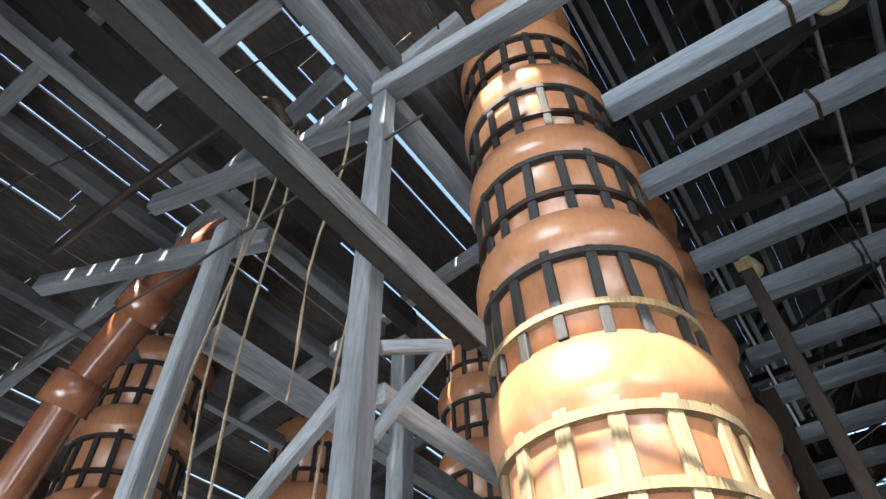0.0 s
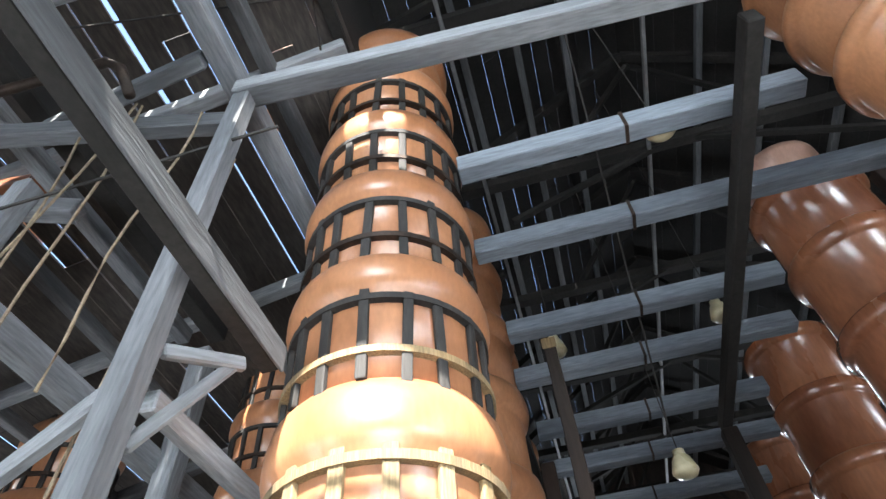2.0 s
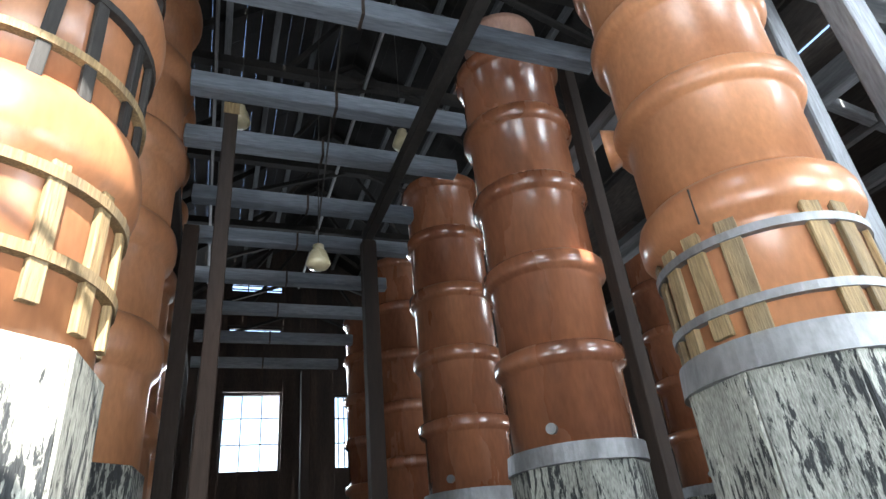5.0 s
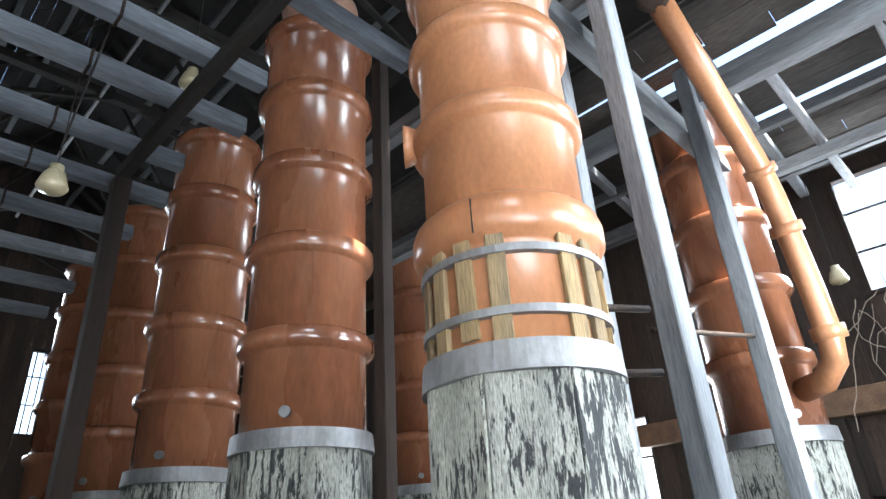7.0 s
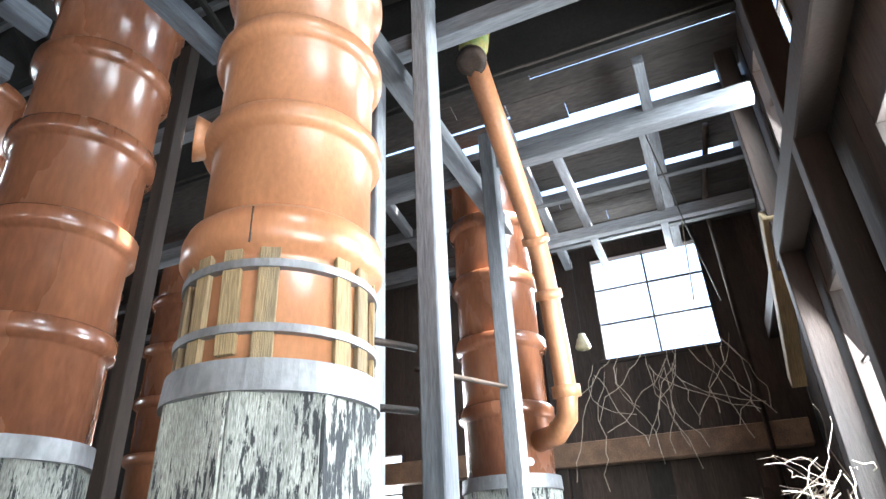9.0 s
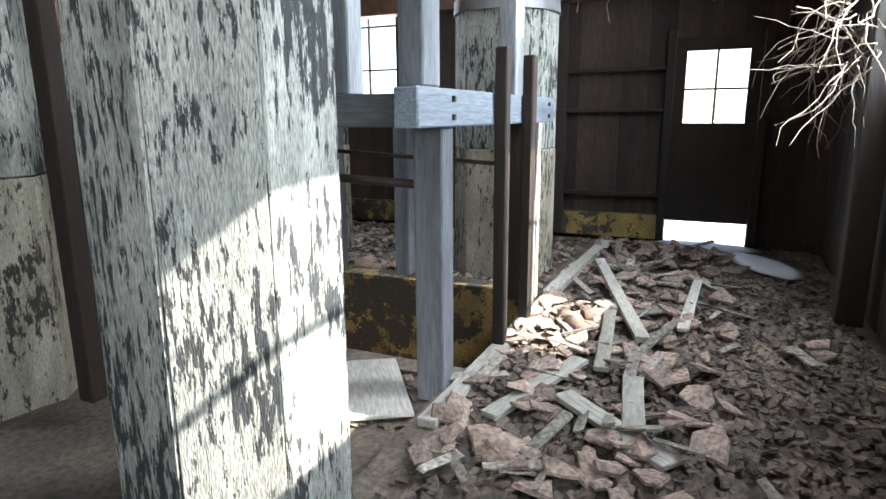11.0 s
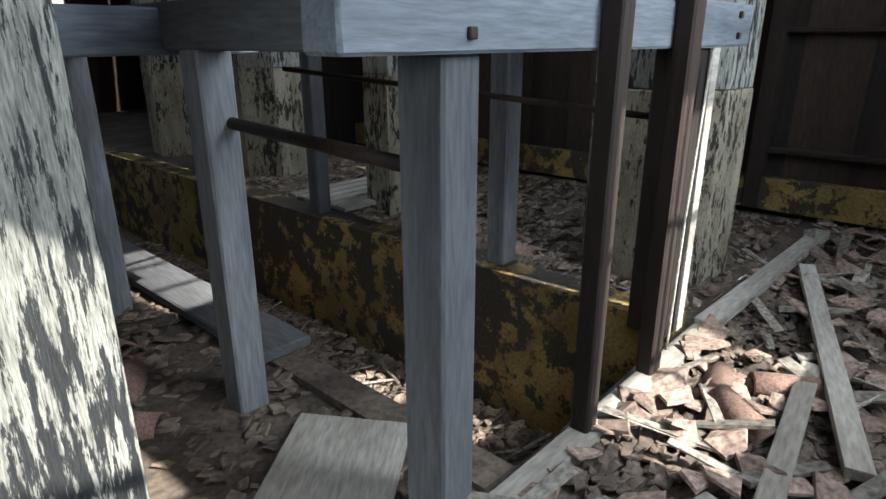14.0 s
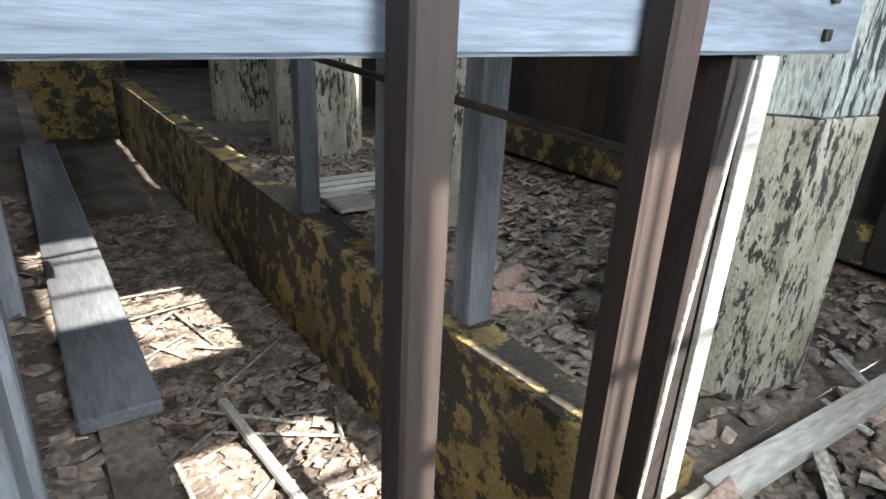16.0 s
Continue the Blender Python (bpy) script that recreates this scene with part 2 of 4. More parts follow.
def wall(name, axis, at, u0, u1, z0, z1, holes, thick, label, step=0.22):
    """Upright boards on a wall with openings: axis 'x' is a wall of constant x."""
    us = sorted({u0, u1, *[h[0] for h in holes], *[h[1] for h in holes]})
    root = empty(name, Matrix(), label, "wall", kind="structure")
    k = 0
    for a, b in zip(us, us[1:]):
        cuts = sorted([(h[2], h[3]) for h in holes if h[0] <= a + 1e-6 and h[1] >= b - 1e-6])
        spans, z = [], z0
        for lo, hi in cuts:
            if lo > z:
                spans.append((z, lo))
            z = hi
        spans.append((z, z1))
        n = max(1, round((b - a) / step))
        for i in range(n):
            s, e = a + (b - a) * i / n, a + (b - a) * (i + 1) / n + 0.003
            for lo, hi in spans:
                d = random.uniform(0, 0.012)
                if axis == "x":
                    bm = box((at + d, s, lo), (at + thick + d, e, hi), 0.004)
                else:
                    bm = box((s, at - thick - d, lo), (e, at - d, hi), 0.004)
                part("board", bm, BOARDS, root)
                k += 1
    return root


DOOR = (1.89, 2.72, -0.1, 2.13)
E_WIN = (1.86, 3.27, 3.78, 5.17)
S_WINS = [(5.4, 6.55, 1.6, 3.35), (3.2, 4.5, 2.3, 3.42), (4.95, 6.45, 4.1, 5.4), (0.5, 1.6, 4.55, 5.85), (-2.6, -0.6, 1.2, 3.0), (0.9, 2.6, 1.2, 2.6)]
N_WINS = [(1.66, 2.94, 3.93, 5.62), (1.66, 2.92, 6.86, 7.2), (1.66, 2.92, 7.48, 7.78), (1.66, 2.92, 8.08, 8.38), (4.1, 4.5, 3.93, 5.58), (-3.6, -2.4, 2.5, 4.2), (6.8, 8.0, 1.2, 2.6)]
W_WINS = [(4.4, 5.6, 2.2, 3.8), (7.2, 8.4, 2.2, 3.8), (10.2, 11.4, 2.2, 3.8)]
E_LOW = [(6.0, 7.4, 1.4, 3.0), (9.0, 10.4, 1.4, 3.0)]
wall("wall_east", "x", 9.05, 1.2, 16.2, -0.3, 5.7, [DOOR, E_WIN, *E_LOW], 0.08, "dark sooty upright board wall")
wall("wall_south", "y", 1.2, -5.2, 9.2, -0.3, 6.2, S_WINS, 0.08, "dark sooty board wall with tall windows")
wall("wall_north", "y", 16.28, -5.2, 9.2, -0.3, 9.6, N_WINS, 0.08, "black board end wall with window openings", 0.4)
wall("wall_west", "x", -5.28, 1.2, 16.2, -0.3, 5.0, W_WINS, 0.08, "black board side wall", 0.4)
wall("wall_south_gable", "y", 1.2, 0.5, 6.2, 6.2, 9.6, [(0.76, 0.92, 7.3, 7.7), (1.02, 1.14, 7.0, 7.6), (3.8, 3.92, 8.5, 8.75), (3.82, 3.94, 7.1, 7.33), (4.1, 4.25, 7.5, 7.9)], 0.08, "sooty dark gable boards with small gaps")
slab("plinth_east", (8.93, 2.8, 0.0), (9.04, 9.0, 0.26), KERB, "low mossy concrete plinth under the wall", "plinth")


def window(name, axis, at, hole, cols, rows, label):
    u0, u1, z0, z1 = hole
    root = empty(name, Matrix(), label, "window", kind="structure")

    def bar(pname, a, b, c, d, depth):
        if axis == "x":
            part(pname, box((at - depth, a, c), (at + depth, b, d), 0.003), DARK_WOOD, root)
        else:
            part(pname, box((a, at - depth, c), (b, at + depth, d), 0.003), DARK_WOOD, root)
    f = 0.05
    bar("window_frame", u0, u0 + f, z0, z1, 0.06)
    bar("window_frame", u1 - f, u1, z0, z1, 0.06)
    bar("window_frame", u0 + f, u1 - f, z1 - f, z1, 0.058)
    bar("window_sill", u0 - 0.03, u1 + 0.03, z0 - 0.045, z0, 0.09)
    for i in range(1, cols):
        u = u0 + (u1 - u0) * i / cols
        bar("muntin", u - 0.012, u + 0.012, z0, z1 - f, 0.018)
    for i in range(1, rows):
        z = z0 + (z1 - z0) * i / rows
        bar("muntin", u0 + f, u1 - f, z - 0.012, z + 0.012, 0.015)


for i, h in enumerate(S_WINS):
    window("window_%d" % (i + 1), "y", 1.15, h, 1 if i in (1, 3) else 2, 2 if i in (1, 3) else 3, "tall unglazed timber window with thin bars")
for i, h in enumerate(N_WINS):
    window("window_%d" % (i + 11), "y", 16.32, h, 3, 3, "far timber window with broken panes")
window("window_21", "x", 9.09, E_WIN, 2, 3, "large bright window with thin bars above the door")
for i, h in enumerate(W_WINS):
    window("window_%d" % (i + 31), "x", -5.24, h, 3, 3, "far side window with thin bars")
for i, h in enumerate(E_LOW):
    window("window_%d" % (i + 41), "x", 9.09, h, 3, 3, "low side window with thin bars")
window_light(6.0, 1.0, 2.45, 1.1, 1.6, (6.0, 6, 0.5), 300)
window_light(4.2, 1.0, 2.85, 1.0, 1.0, (3.5, 6, 2.5), 110)
window_light(5.7, 1.0, 4.8, 1.4, 1.2, (4.5, 6, 3.0), 150)
window_light(0.9, 1.0, 5.2, 1.2, 1.2, (1.5, 6, 3.0), 110)
window_light(1.75, 1.0, 1.9, 1.6, 1.3, (2.4, 8, 2.4), 120)
window_light(-1.6, 1.0, 2.1, 1.9, 1.7, (-1, 6, 2.8), 120)
window_light(9.2, 2.6, 4.4, 1.3, 1.3, (5, 4, 3), 120)
window_light(9.2, 6.7, 2.2, 1.3, 1.5, (6, 6, 1), 200)
window_light(2.3, 16.4, 4.8, 1.2, 1.6, (2.8, 5, 3), 260)
window_light(-5.4, 5.0, 3.0, 1.2, 1.5, (0, 5, 3), 110)

# door with a four-pane window and a broken foot
door = empty("door_1", pose(9.07, 0, 0), "closed dark brown door with four-pane window", "door", kind="structure")
for lo, hi in (((0, 1.885, 0.2), (0.045, 2.725, 1.26)), ((0, 1.885, 2.0), (0.045, 2.725, 2.14)), ((0, 1.885, 1.26), (0.045, 2.01, 2.0)), ((0, 2.61, 1.26), (0.045, 2.725, 2.0))):
    part("door_panel", box(lo, hi, 0.004), DARK_WOOD, door)
part("muntin", box((0.005, 2.3, 1.26), (0.035, 2.322, 2.0), 0.002), DARK_WOOD, door)
part("muntin", box((0.006, 2.01, 1.6), (0.034, 2.61, 1.62), 0.002), DARK_WOOD, door)
part("door_frame", box((-0.08, 2.72, 0), (0.06, 2.8, 2.2), 0.005), DARK_WOOD, door)
part("door_frame", box((-0.08, 1.8, 0), (0.06, 1.89, 2.2), 0.005), DARK_WOOD, door)
for z in (0.48, 1.4, 1.83):
    beam("wall_rail", (8.95, 2.8, z - 0.02), (9.04, 3.84, z + 0.02), DARK_WOOD, "thin dark horizontal rail on the board wall", "wall rails")
post("wall_post", 8.9, 3.84, 9.03, 3.96, 0, 5.6, DARK_WOOD, "dark upright wall post", "wall posts")
beam("wall_beam", (8.82, 1.3, 2.56), (9.03, 8, 2.82), material("brown_lintel", (0.2, 0.12, 0.07), (0.1, 0.06, 0.04), 0.8), "wide brown beam across the end wall", "wall beams")
for x in (6.62, 4.98, 2.9, -0.3):
    post("wall_post", x, 1.25, x + 0.15, 1.42, -0.1, 5.9, DARK_WOOD, "thick dark brown upright against the window wall", "wall posts")
timber("wall_brace", (8.0, 1.4, 3.0), (6.65, 1.4, 4.1), 0.13, 0.16, PALE_WOOD, "diagonal brown brace on the window wall", "brace", "wall braces")
beam("wall_beam", (-5, 1.24, 3.72), (9.0, 1.42, 3.92), DARK_WOOD, "long dark rail along the window wall", "wall beams")

# ---- roof ----
def roof_planks(name, p0, p1, y0, y1, width, mat, label, gap_chance, hole_at=()):
    """Planks along y laid side by side from p0 to p1 (x, z), with chinks and missing stretches."""
    bm = bmesh.new()
    a, b = Vector((p0[0], 0, p0[1])), Vector((p1[0], 0, p1[1]))
    n = int((b - a).length / width)
    rng = random.Random(4)
    for i in range(n):
        y = y0
        while y < y1:
            ln = min(y1 - y, rng.uniform(1.6, 3.4))
            s, e = a.lerp(b, i / n), a.lerp(b, (i + 1) / n)
            mid = s.lerp(e, 0.5)
            if not any(h[0] < mid.x < h[1] and h[2] < y + ln / 2 < h[3] for h in hole_at):
                e = s.lerp(e, 0.985 if rng.random() > gap_chance else rng.uniform(0.78, 0.93))
                lift = rng.uniform(0, 0.012)
                vs = [bm.verts.new((v.x, yy, v.z + lift + dz)) for dz in (0, 0.02) for v, yy in ((s, y), (e, y), (e, y + ln - 0.006), (s, y + ln - 0.006))]
                for f in ((0, 1, 2, 3), (4, 7, 6, 5), (0, 4, 5, 1), (1, 5, 6, 2), (2, 6, 7, 3), (3, 7, 4, 0)):
                    bm.faces.new([vs[k] for k in f])
            y += ln
    return tagged(part(name, bm, mat), label, "ceiling", kind="structure")


roof_planks("ceiling_west", (0.6, 6.0), (-5.3, 4.7), 1.1, 16.3, 0.19, ROOF, "old grey roof boards with bright chinks", 0.4, [(-2.3, -2.05, 2.3, 3.5)])
roof_planks("ceiling_east", (6.1, 6.0), (9.2, 5.3), 1.1, 16.3, 0.19, ROOF, "old grey roof boards with holes", 0.12, [(6.75, 7.2, 2.2, 3.4), (7.7, 7.95, 2.6, 4.6)])
roof_planks("ceiling_high_west", (0.5, 7.6), (3.3, 9.6), 1.1, 16.3, 0.24, SOOT_SHADE, "black sooty high roof", 0.02)
roof_planks("ceiling_high_east", (3.3, 9.6), (6.2, 7.6), 1.1, 16.3, 0.24, SOOT_SHADE, "black sooty high roof", 0.02)
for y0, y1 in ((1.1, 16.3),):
    slab("wall_clerestory_west", (0.5, y0, 5.95), (0.58, y1, 7.7), SOOT_SHADE, "black boards under the high roof", "wall")
    slab("wall_clerestory_east", (6.12, y0, 5.95), (6.2, y1, 7.7), SOOT_SHADE, "black boards under the high roof", "wall")
for i in range(8):
    y = 2.2 + 1.9 * i
    truss = empty("roof_truss", pose(0, y, 0), "blackened timber roof truss with crossed struts", "truss", "roof trusses")
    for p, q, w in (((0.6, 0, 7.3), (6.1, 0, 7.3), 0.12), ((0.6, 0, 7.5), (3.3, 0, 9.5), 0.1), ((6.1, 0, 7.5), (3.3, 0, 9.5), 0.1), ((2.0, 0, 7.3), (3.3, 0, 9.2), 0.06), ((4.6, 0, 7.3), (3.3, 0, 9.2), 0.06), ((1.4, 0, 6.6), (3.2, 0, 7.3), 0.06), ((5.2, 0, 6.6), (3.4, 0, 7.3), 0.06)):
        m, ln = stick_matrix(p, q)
        part("strut", box((-w / 2, -w / 2, 0), (w / 2, w / 2, ln), 0.005), SOOT_SHADE, truss, at=m)
for x, z in ((1.3, 7.9), (1.9, 8.35), (2.5, 8.8), (4.1, 8.85), (4.7, 8.4), (5.4, 7.95)):
    beam("purlin", (x - 0.04, 1.2, z - 0.05), (x + 0.04, 16.2, z + 0.05), GREY_WOOD_Y, "thin weathered roof purlin", "roof purlins")
for x, z in ((-4.2, 4.75), (-3.1, 5.0), (-2.0, 5.22), (-0.9, 5.45), (0.1, 5.68), (6.8, 5.65), (7.7, 5.45), (8.5, 5.25)):
    beam("joist", (x - 0.045, 1.2, z - 0.13), (x + 0.045, 16.2, z - 0.01), GREY_WOOD_Y, "grey roof joist under the boards", "roof joists")
for y in (2.1, 3.5, 5.2, 6.9):
    timber("rafter", (0.6, y, 5.75), (-5.1, y, 4.5), 0.1, 0.12, GREY_WOOD, "weathered sloping rafter below roof boards", "beam", "rafters")
    timber("rafter", (6.2, y, 5.72), (9.0, y, 5.1), 0.1, 0.12, GREY_WOOD, "weathered sloping rafter below roof boards", "beam", "rafters")

# ---- stoneware towers ----
def section_mesh(h, r, big, taper=1.0, wide=0.17):
    w = wide
    prof = [(r, 0), (r * taper, h - w), (r + 0.018, h - w + 0.012), (big - 0.012, h - w * 0.78), (big, h - w * 0.62), (big, h - w * 0.16), (big - 0.012, h - 0.008), (big - 0.03, h), (r, h)]
    return lathe(prof, 44)


PLAIN = mesh_of("pipe_section", section_mesh(0.75, 0.405, 0.462), GLAZE, True)
PLAIN_LIGHT = mesh_of("pipe_section", section_mesh(0.75, 0.405, 0.462), GLAZE_LIGHT, True)
BULGED = mesh_of("pipe_section", lathe([(0.422, 0), (0.422, 0.43), (0.43, 0.45), (0.462, 0.48), (0.476, 0.53), (0.476, 0.6), (0.462, 0.67), (0.44, 0.7), (0.422, 0.72)], 44), GLAZE_LIGHT, True)
for me in (PLAIN, PLAIN_LIGHT, BULGED):
    me.shade_smooth()


def place(name, me, parent, m, label=""):
    ob = new(name, me)
    ob.parent = parent
    ob.matrix_basis = m
    return tagged(ob, label)


def slat_mesh(w, h, mat):
    return mesh_of("slat", box((-0.008, -w / 2, 0), (0.018, w / 2, h), 0.004, 0.002), mat)


SLAT_BLACK, SLAT_PALE, SLAT_BROWN = slat_mesh(0.042, 0.46, BLACK_WOOD), slat_mesh(0.085, 0.5, PALE_WOOD), slat_mesh(0.055, 0.5, PALE_WOOD)


def hoop(parent, z, r, mat, tall=0.035):
    part("hoop", lathe([(r - 0.01, z), (r + 0.008, z), (r + 0.01, z + tall), (r - 0.01, z + tall)], 48), mat, parent, "flat iron hoop")


def slat_ring(parent, me, z, r, n, skip=(), jitter=0.03):
    rng = random.Random(int(z * 100) + n)
    for i in range(n):
        if i in skip:
            continue
        a = 2 * math.pi * (i + rng.uniform(-0.12, 0.12)) / n
        m = pose(r * math.cos(a), r * math.sin(a), z + rng.uniform(-jitter, jitter), 0, 0, math.degrees(a)) @ pose(0, 0, 0, rng.uniform(-2, 2))
        place("slat", me, parent, m)


def octagon_base(parent, z1, r, mat_low, mat_high, seam, turn):
    """An eight-sided boxed base of upright painted boards."""
    for k in range(8):
        a0, a1 = turn + math.pi / 4 * k, turn + math.pi / 4 * (k + 1)
        p, q = Vector((r * math.cos(a0), r * math.sin(a0), 0)), Vector((r * math.cos(a1), r * math.sin(a1), 0))
        mid = (p + q) / 2
        ang = math.degrees(math.atan2(mid.y, mid.x))
        wdt, dist = (q - p).length, mid.length
        for lo, hi, mat in ((-0.35, seam, mat_low), (seam + 0.004, z1, mat_high)):
            bm = box((dist - 0.05, -wdt / 2 + 0.002, lo), (dist + (0.006 if mat is mat_low else 0), wdt / 2 - 0.002, hi), 0.006, 0.002)
            part("base_board", bm, mat, parent, at=pose(0, 0, 0, 0, 0, ang))


def plain_tower(x, y, light=False, sections=5, extra="", base_r=0.45):
    root = empty("stoneware_tower", pose(x, y, 0), "tall glossy brown stacked stoneware tower on peeling octagonal base" + extra, "tower", "stoneware towers")
    octagon_base(root, 2.2, base_r, PEELED_YELLOW, PEELED, 1.07, math.radians(218 - 22.5))
    part("collar", lathe([(0.43, 2.19), (0.462, 2.19), (0.452, 2.305), (0.40, 2.31)], 44), LEAD, root, "grey lead collar")
    for i in range(sections):
        h = 0.64 if i == 0 else 0.665
        z = 2.3 if i == 0 else 2.94 + 0.665 * (i - 1)
        place("pipe_section", PLAIN_LIGHT if light else PLAIN, root, pose(0, 0, z, 0, 0, 47 * i) @ Matrix.Diagonal((1, 1, h / 0.75 * 1.0, 1)))
    stub = tube([(-0.29, -0.26, 2.4), (-0.325, -0.29, 2.4)], 0.035, 12)
    part("drain_plug", stub, LEAD, root, "small round metal plug")
    return root


t1 = empty("stoneware_tower", pose(3.51, 3.765, 0.167) @ Matrix.Scale(0.9, 4), "large orange-brown stoneware tower with pine slats round its foot", "tower", "stoneware towers")
octagon_base(t1, 2.25, 0.452, PEELED, PEELED, -0.3, math.radians(219.5 - 22.5))
part("collar", lathe([(0.43, 2.24), (0.464, 2.24), (0.455, 2.365), (0.40, 2.37)], 44), LEAD, t1, "grey lead collar")
foot = lathe([(0.405, 2.37), (0.405, 2.82), (0.415, 2.835), (0.45, 2.86), (0.476, 2.9), (0.478, 2.98), (0.462, 3.03), (0.43, 3.06), (0.405, 3.07)], 64)
part("pipe_section", foot, GLAZE_LIGHT, t1, "", True)
for k in range(5):
    place("pipe_section", PLAIN_LIGHT, t1, pose(0, 0, 3.06 + 0.575 * k, 0, 0, 61 * k) @ Matrix.Diagonal((1, 1, 0.575 / 0.75, 1)))
slat_ring(t1, SLAT_PALE, 2.37, 0.415, 17, (11,), 0.02)
hoop(t1, 2.475, 0.436, LEAD, 0.035)
hoop(t1, 2.755, 0.436, LEAD, 0.035)
part("crack", box((-0.004, -0.003, 0), (0.004, 0.003, 0.17), 0), BLACK_WOOD, t1, "dark vertical crack", at=pose(0.476 * math.cos(3.49), 0.476 * math.sin(3.49), 2.85, 0, 0, 200))
part("spout", lathe([(0.09, 0), (0.11, 0.05), (0.12, 0.08), (0.1, 0.08), (0.08, 0.03)], 20), GLAZE_LIGHT, t1, "flared side spout", True, at=pose(-0.3, 0.3, 3.62, 0, -90, -45))

plain_tower(3.75, 5.76)
for tower in [ob for ob in scene.objects if ob.name.startswith("stoneware_tower") and abs(ob.location.y - 5.76) < 0.1]:
    part("cap", lathe([(0.14, 5.62), (0.27, 5.66), (0.3, 5.95), (0.34, 6.0), (0.34, 6.06), (0.1, 6.08)], 40), PINK, tower, "pale pink flared top", True)
plain_tower(3.8, 7.7)
plain_tower(3.85, 9.7)
plain_tower(3.9, 11.7)
for x, y in ((7.25, 4.0), (7.3, 6.2), (7.3, 8.4), (7.3, 10.5)):
    plain_tower(x, y)


def banded_tower(x, y, lean=(0, 0), banded=True, low=True, levels=5):
    root = empty("banded_tower", pose(x, y, 0, lean[0], lean[1], 0), "tall orange stoneware tower bound with black slats and hoops" if banded else "tall brown stoneware tower on dark base", "tower", "banded towers")
    octagon_base(root, 2.32, 0.46, PEELED, PEELED, 1.1, 0.3)
    place("pipe_section", BULGED, root, pose(0, 0, 2.32) @ Matrix.Diagonal((1, 1, 0.8 / 0.72, 1)))
    if low:
        slat_ring(root, SLAT_BROWN, 2.38, 0.43, 15)
        hoop(root, 2.52, 0.449, PALE_WOOD, 0.035)
        hoop(root, 2.775, 0.449, PALE_WOOD, 0.035)
    z = 3.12
    for i in range(levels):
        s = 0.985 ** i
        place("pipe_section", BULGED, root, pose(0, 0, z, 0, 0, 50 * i) @ Matrix.Diagonal((s, s, 0.69 / 0.72, 1)))
        if banded and i < 4:
            slat_ring(root, SLAT_BLACK, z - 0.03, 0.43 * s, 17)
            hoop(root, z + 0.1, 0.447 * s, IRON if i else PALE_WOOD, 0.03)
            hoop(root, z + 0.38, 0.447 * s, BLACK_WOOD, 0.03)
        z += 0.69
    return root


banded_tower(0.71, 4.15)
banded_tower(-3.3, 4.4)
banded_tower(0.71, 5.95, (0, 0), False, False)
banded_tower(0.6, 8.0, (0, 0), False, False)
banded_tower(0.5, 10.1, (0, 0), False, False)
banded_tower(-1.2, 6.6, (0, 0), True, False)
banded_tower(-3.1, 6.2, (0, 0), True, False)

# ---- timber frames ----
CROSS = [(4.04, 3.12), (4.69, 3.8), (5.54, 3.15), (6.12, 3.3), (6.92, 3.15), (7.62, 3.3), (8.5, 3.3), (9.4, 3.3), (10.4, 3.3), (11.5, 3.3)]
for k, (y, x1) in enumerate(CROSS):
    b = beam("cross_beam", (1.17 - 0.05 * (k % 2), y - 0.06, 4.69), (x1, y + 0.06, 4.83), GREY_WOOD_X, "weathered grey cross beam between tower rows", "cross beams")
    part("splice_band", box((2.135, y - 0.066, 4.684), (2.155, y + 0.066, 4.836), 0), IRON, b, "dark iron splice band")
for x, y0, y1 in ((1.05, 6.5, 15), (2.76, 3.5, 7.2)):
    beam("rail_beam", (x - 0.045, y0, 4.56), (x + 0.045, y1, 4.68), SOOT_SHADE, "dark long beam under the cross beams", "rail beams")
post("aisle_post", 1.4, 5.49, 1.49, 5.58, -0.12, 4.58, DARK_WOOD, "dark aisle post with pale sawn top", "aisle posts")
tagged(part("sawn_plate", box((1.395, 5.485, 4.5), (1.495, 5.489, 4.59), 0), PALE_WOOD), "pale sawn board end on the aisle post", "board")
for y in (7.1, 11.2):
    post("aisle_post", 2.7, y, 2.83, y + 0.13, -0.12, 4.56, DARK_WOOD, "dark weathered aisle post", "aisle posts")
    post("aisle_post", 1.12, y, 1.25, y + 0.13, -0.12, 4.56, DARK_WOOD, "dark weathered aisle post", "aisle posts")
timber("bright_rail", (2.98, 3.3, 7.22), (2.98, 14, 7.22), 0.04, 0.05, LEAD, "thin pale steel rail under the roof", "rail", "steel rails")
timber("bright_rail", (1.2, 3.3, 7.22), (1.2, 14, 7.22), 0.04, 0.05, LEAD, "thin pale steel rail under the roof", "rail", "steel rails")
post("frame_post", 0.2, 3.16, 0.29, 3.25, -0.1, 4.62, GREY_WOOD, "thick weathered grey frame post")
post("frame_post", -0.87, 3.15, -0.77, 3.25, -0.1, 4.3, GREY_WOOD, "thick weathered grey frame post")
post("frame_post", -0.78, 4.6, -0.66, 4.72, -0.12, 4.4, GREY_WOOD, "slim weathered grey frame post")
post("frame_post", 0.12, 4.62, 0.24, 4.74, -0.12, 4.6, GREY_WOOD, "slim weathered grey frame post")
post("frame_post", -0.28, 5.4, -0.17, 5.51, -0.12, 4.6, GREY_WOOD, "slim weathered grey frame post")
# shaded underside coloured near-black; a grey strip is added as the lit side
beam("deep_beam", (0.365, 1.22, 3.2), (0.44, 3.68, 3.3), SOOT_SHADE, "deep beam with shaded faces coloured near-black and a grey lit side")
tagged(part("beam_board", box((0.443, 1.22, 3.19), (0.456, 3.68, 3.31), 0.004, 0.002), GREY_WOOD_Y), "weathered grey strip as the lit side of the deep beam", "board")
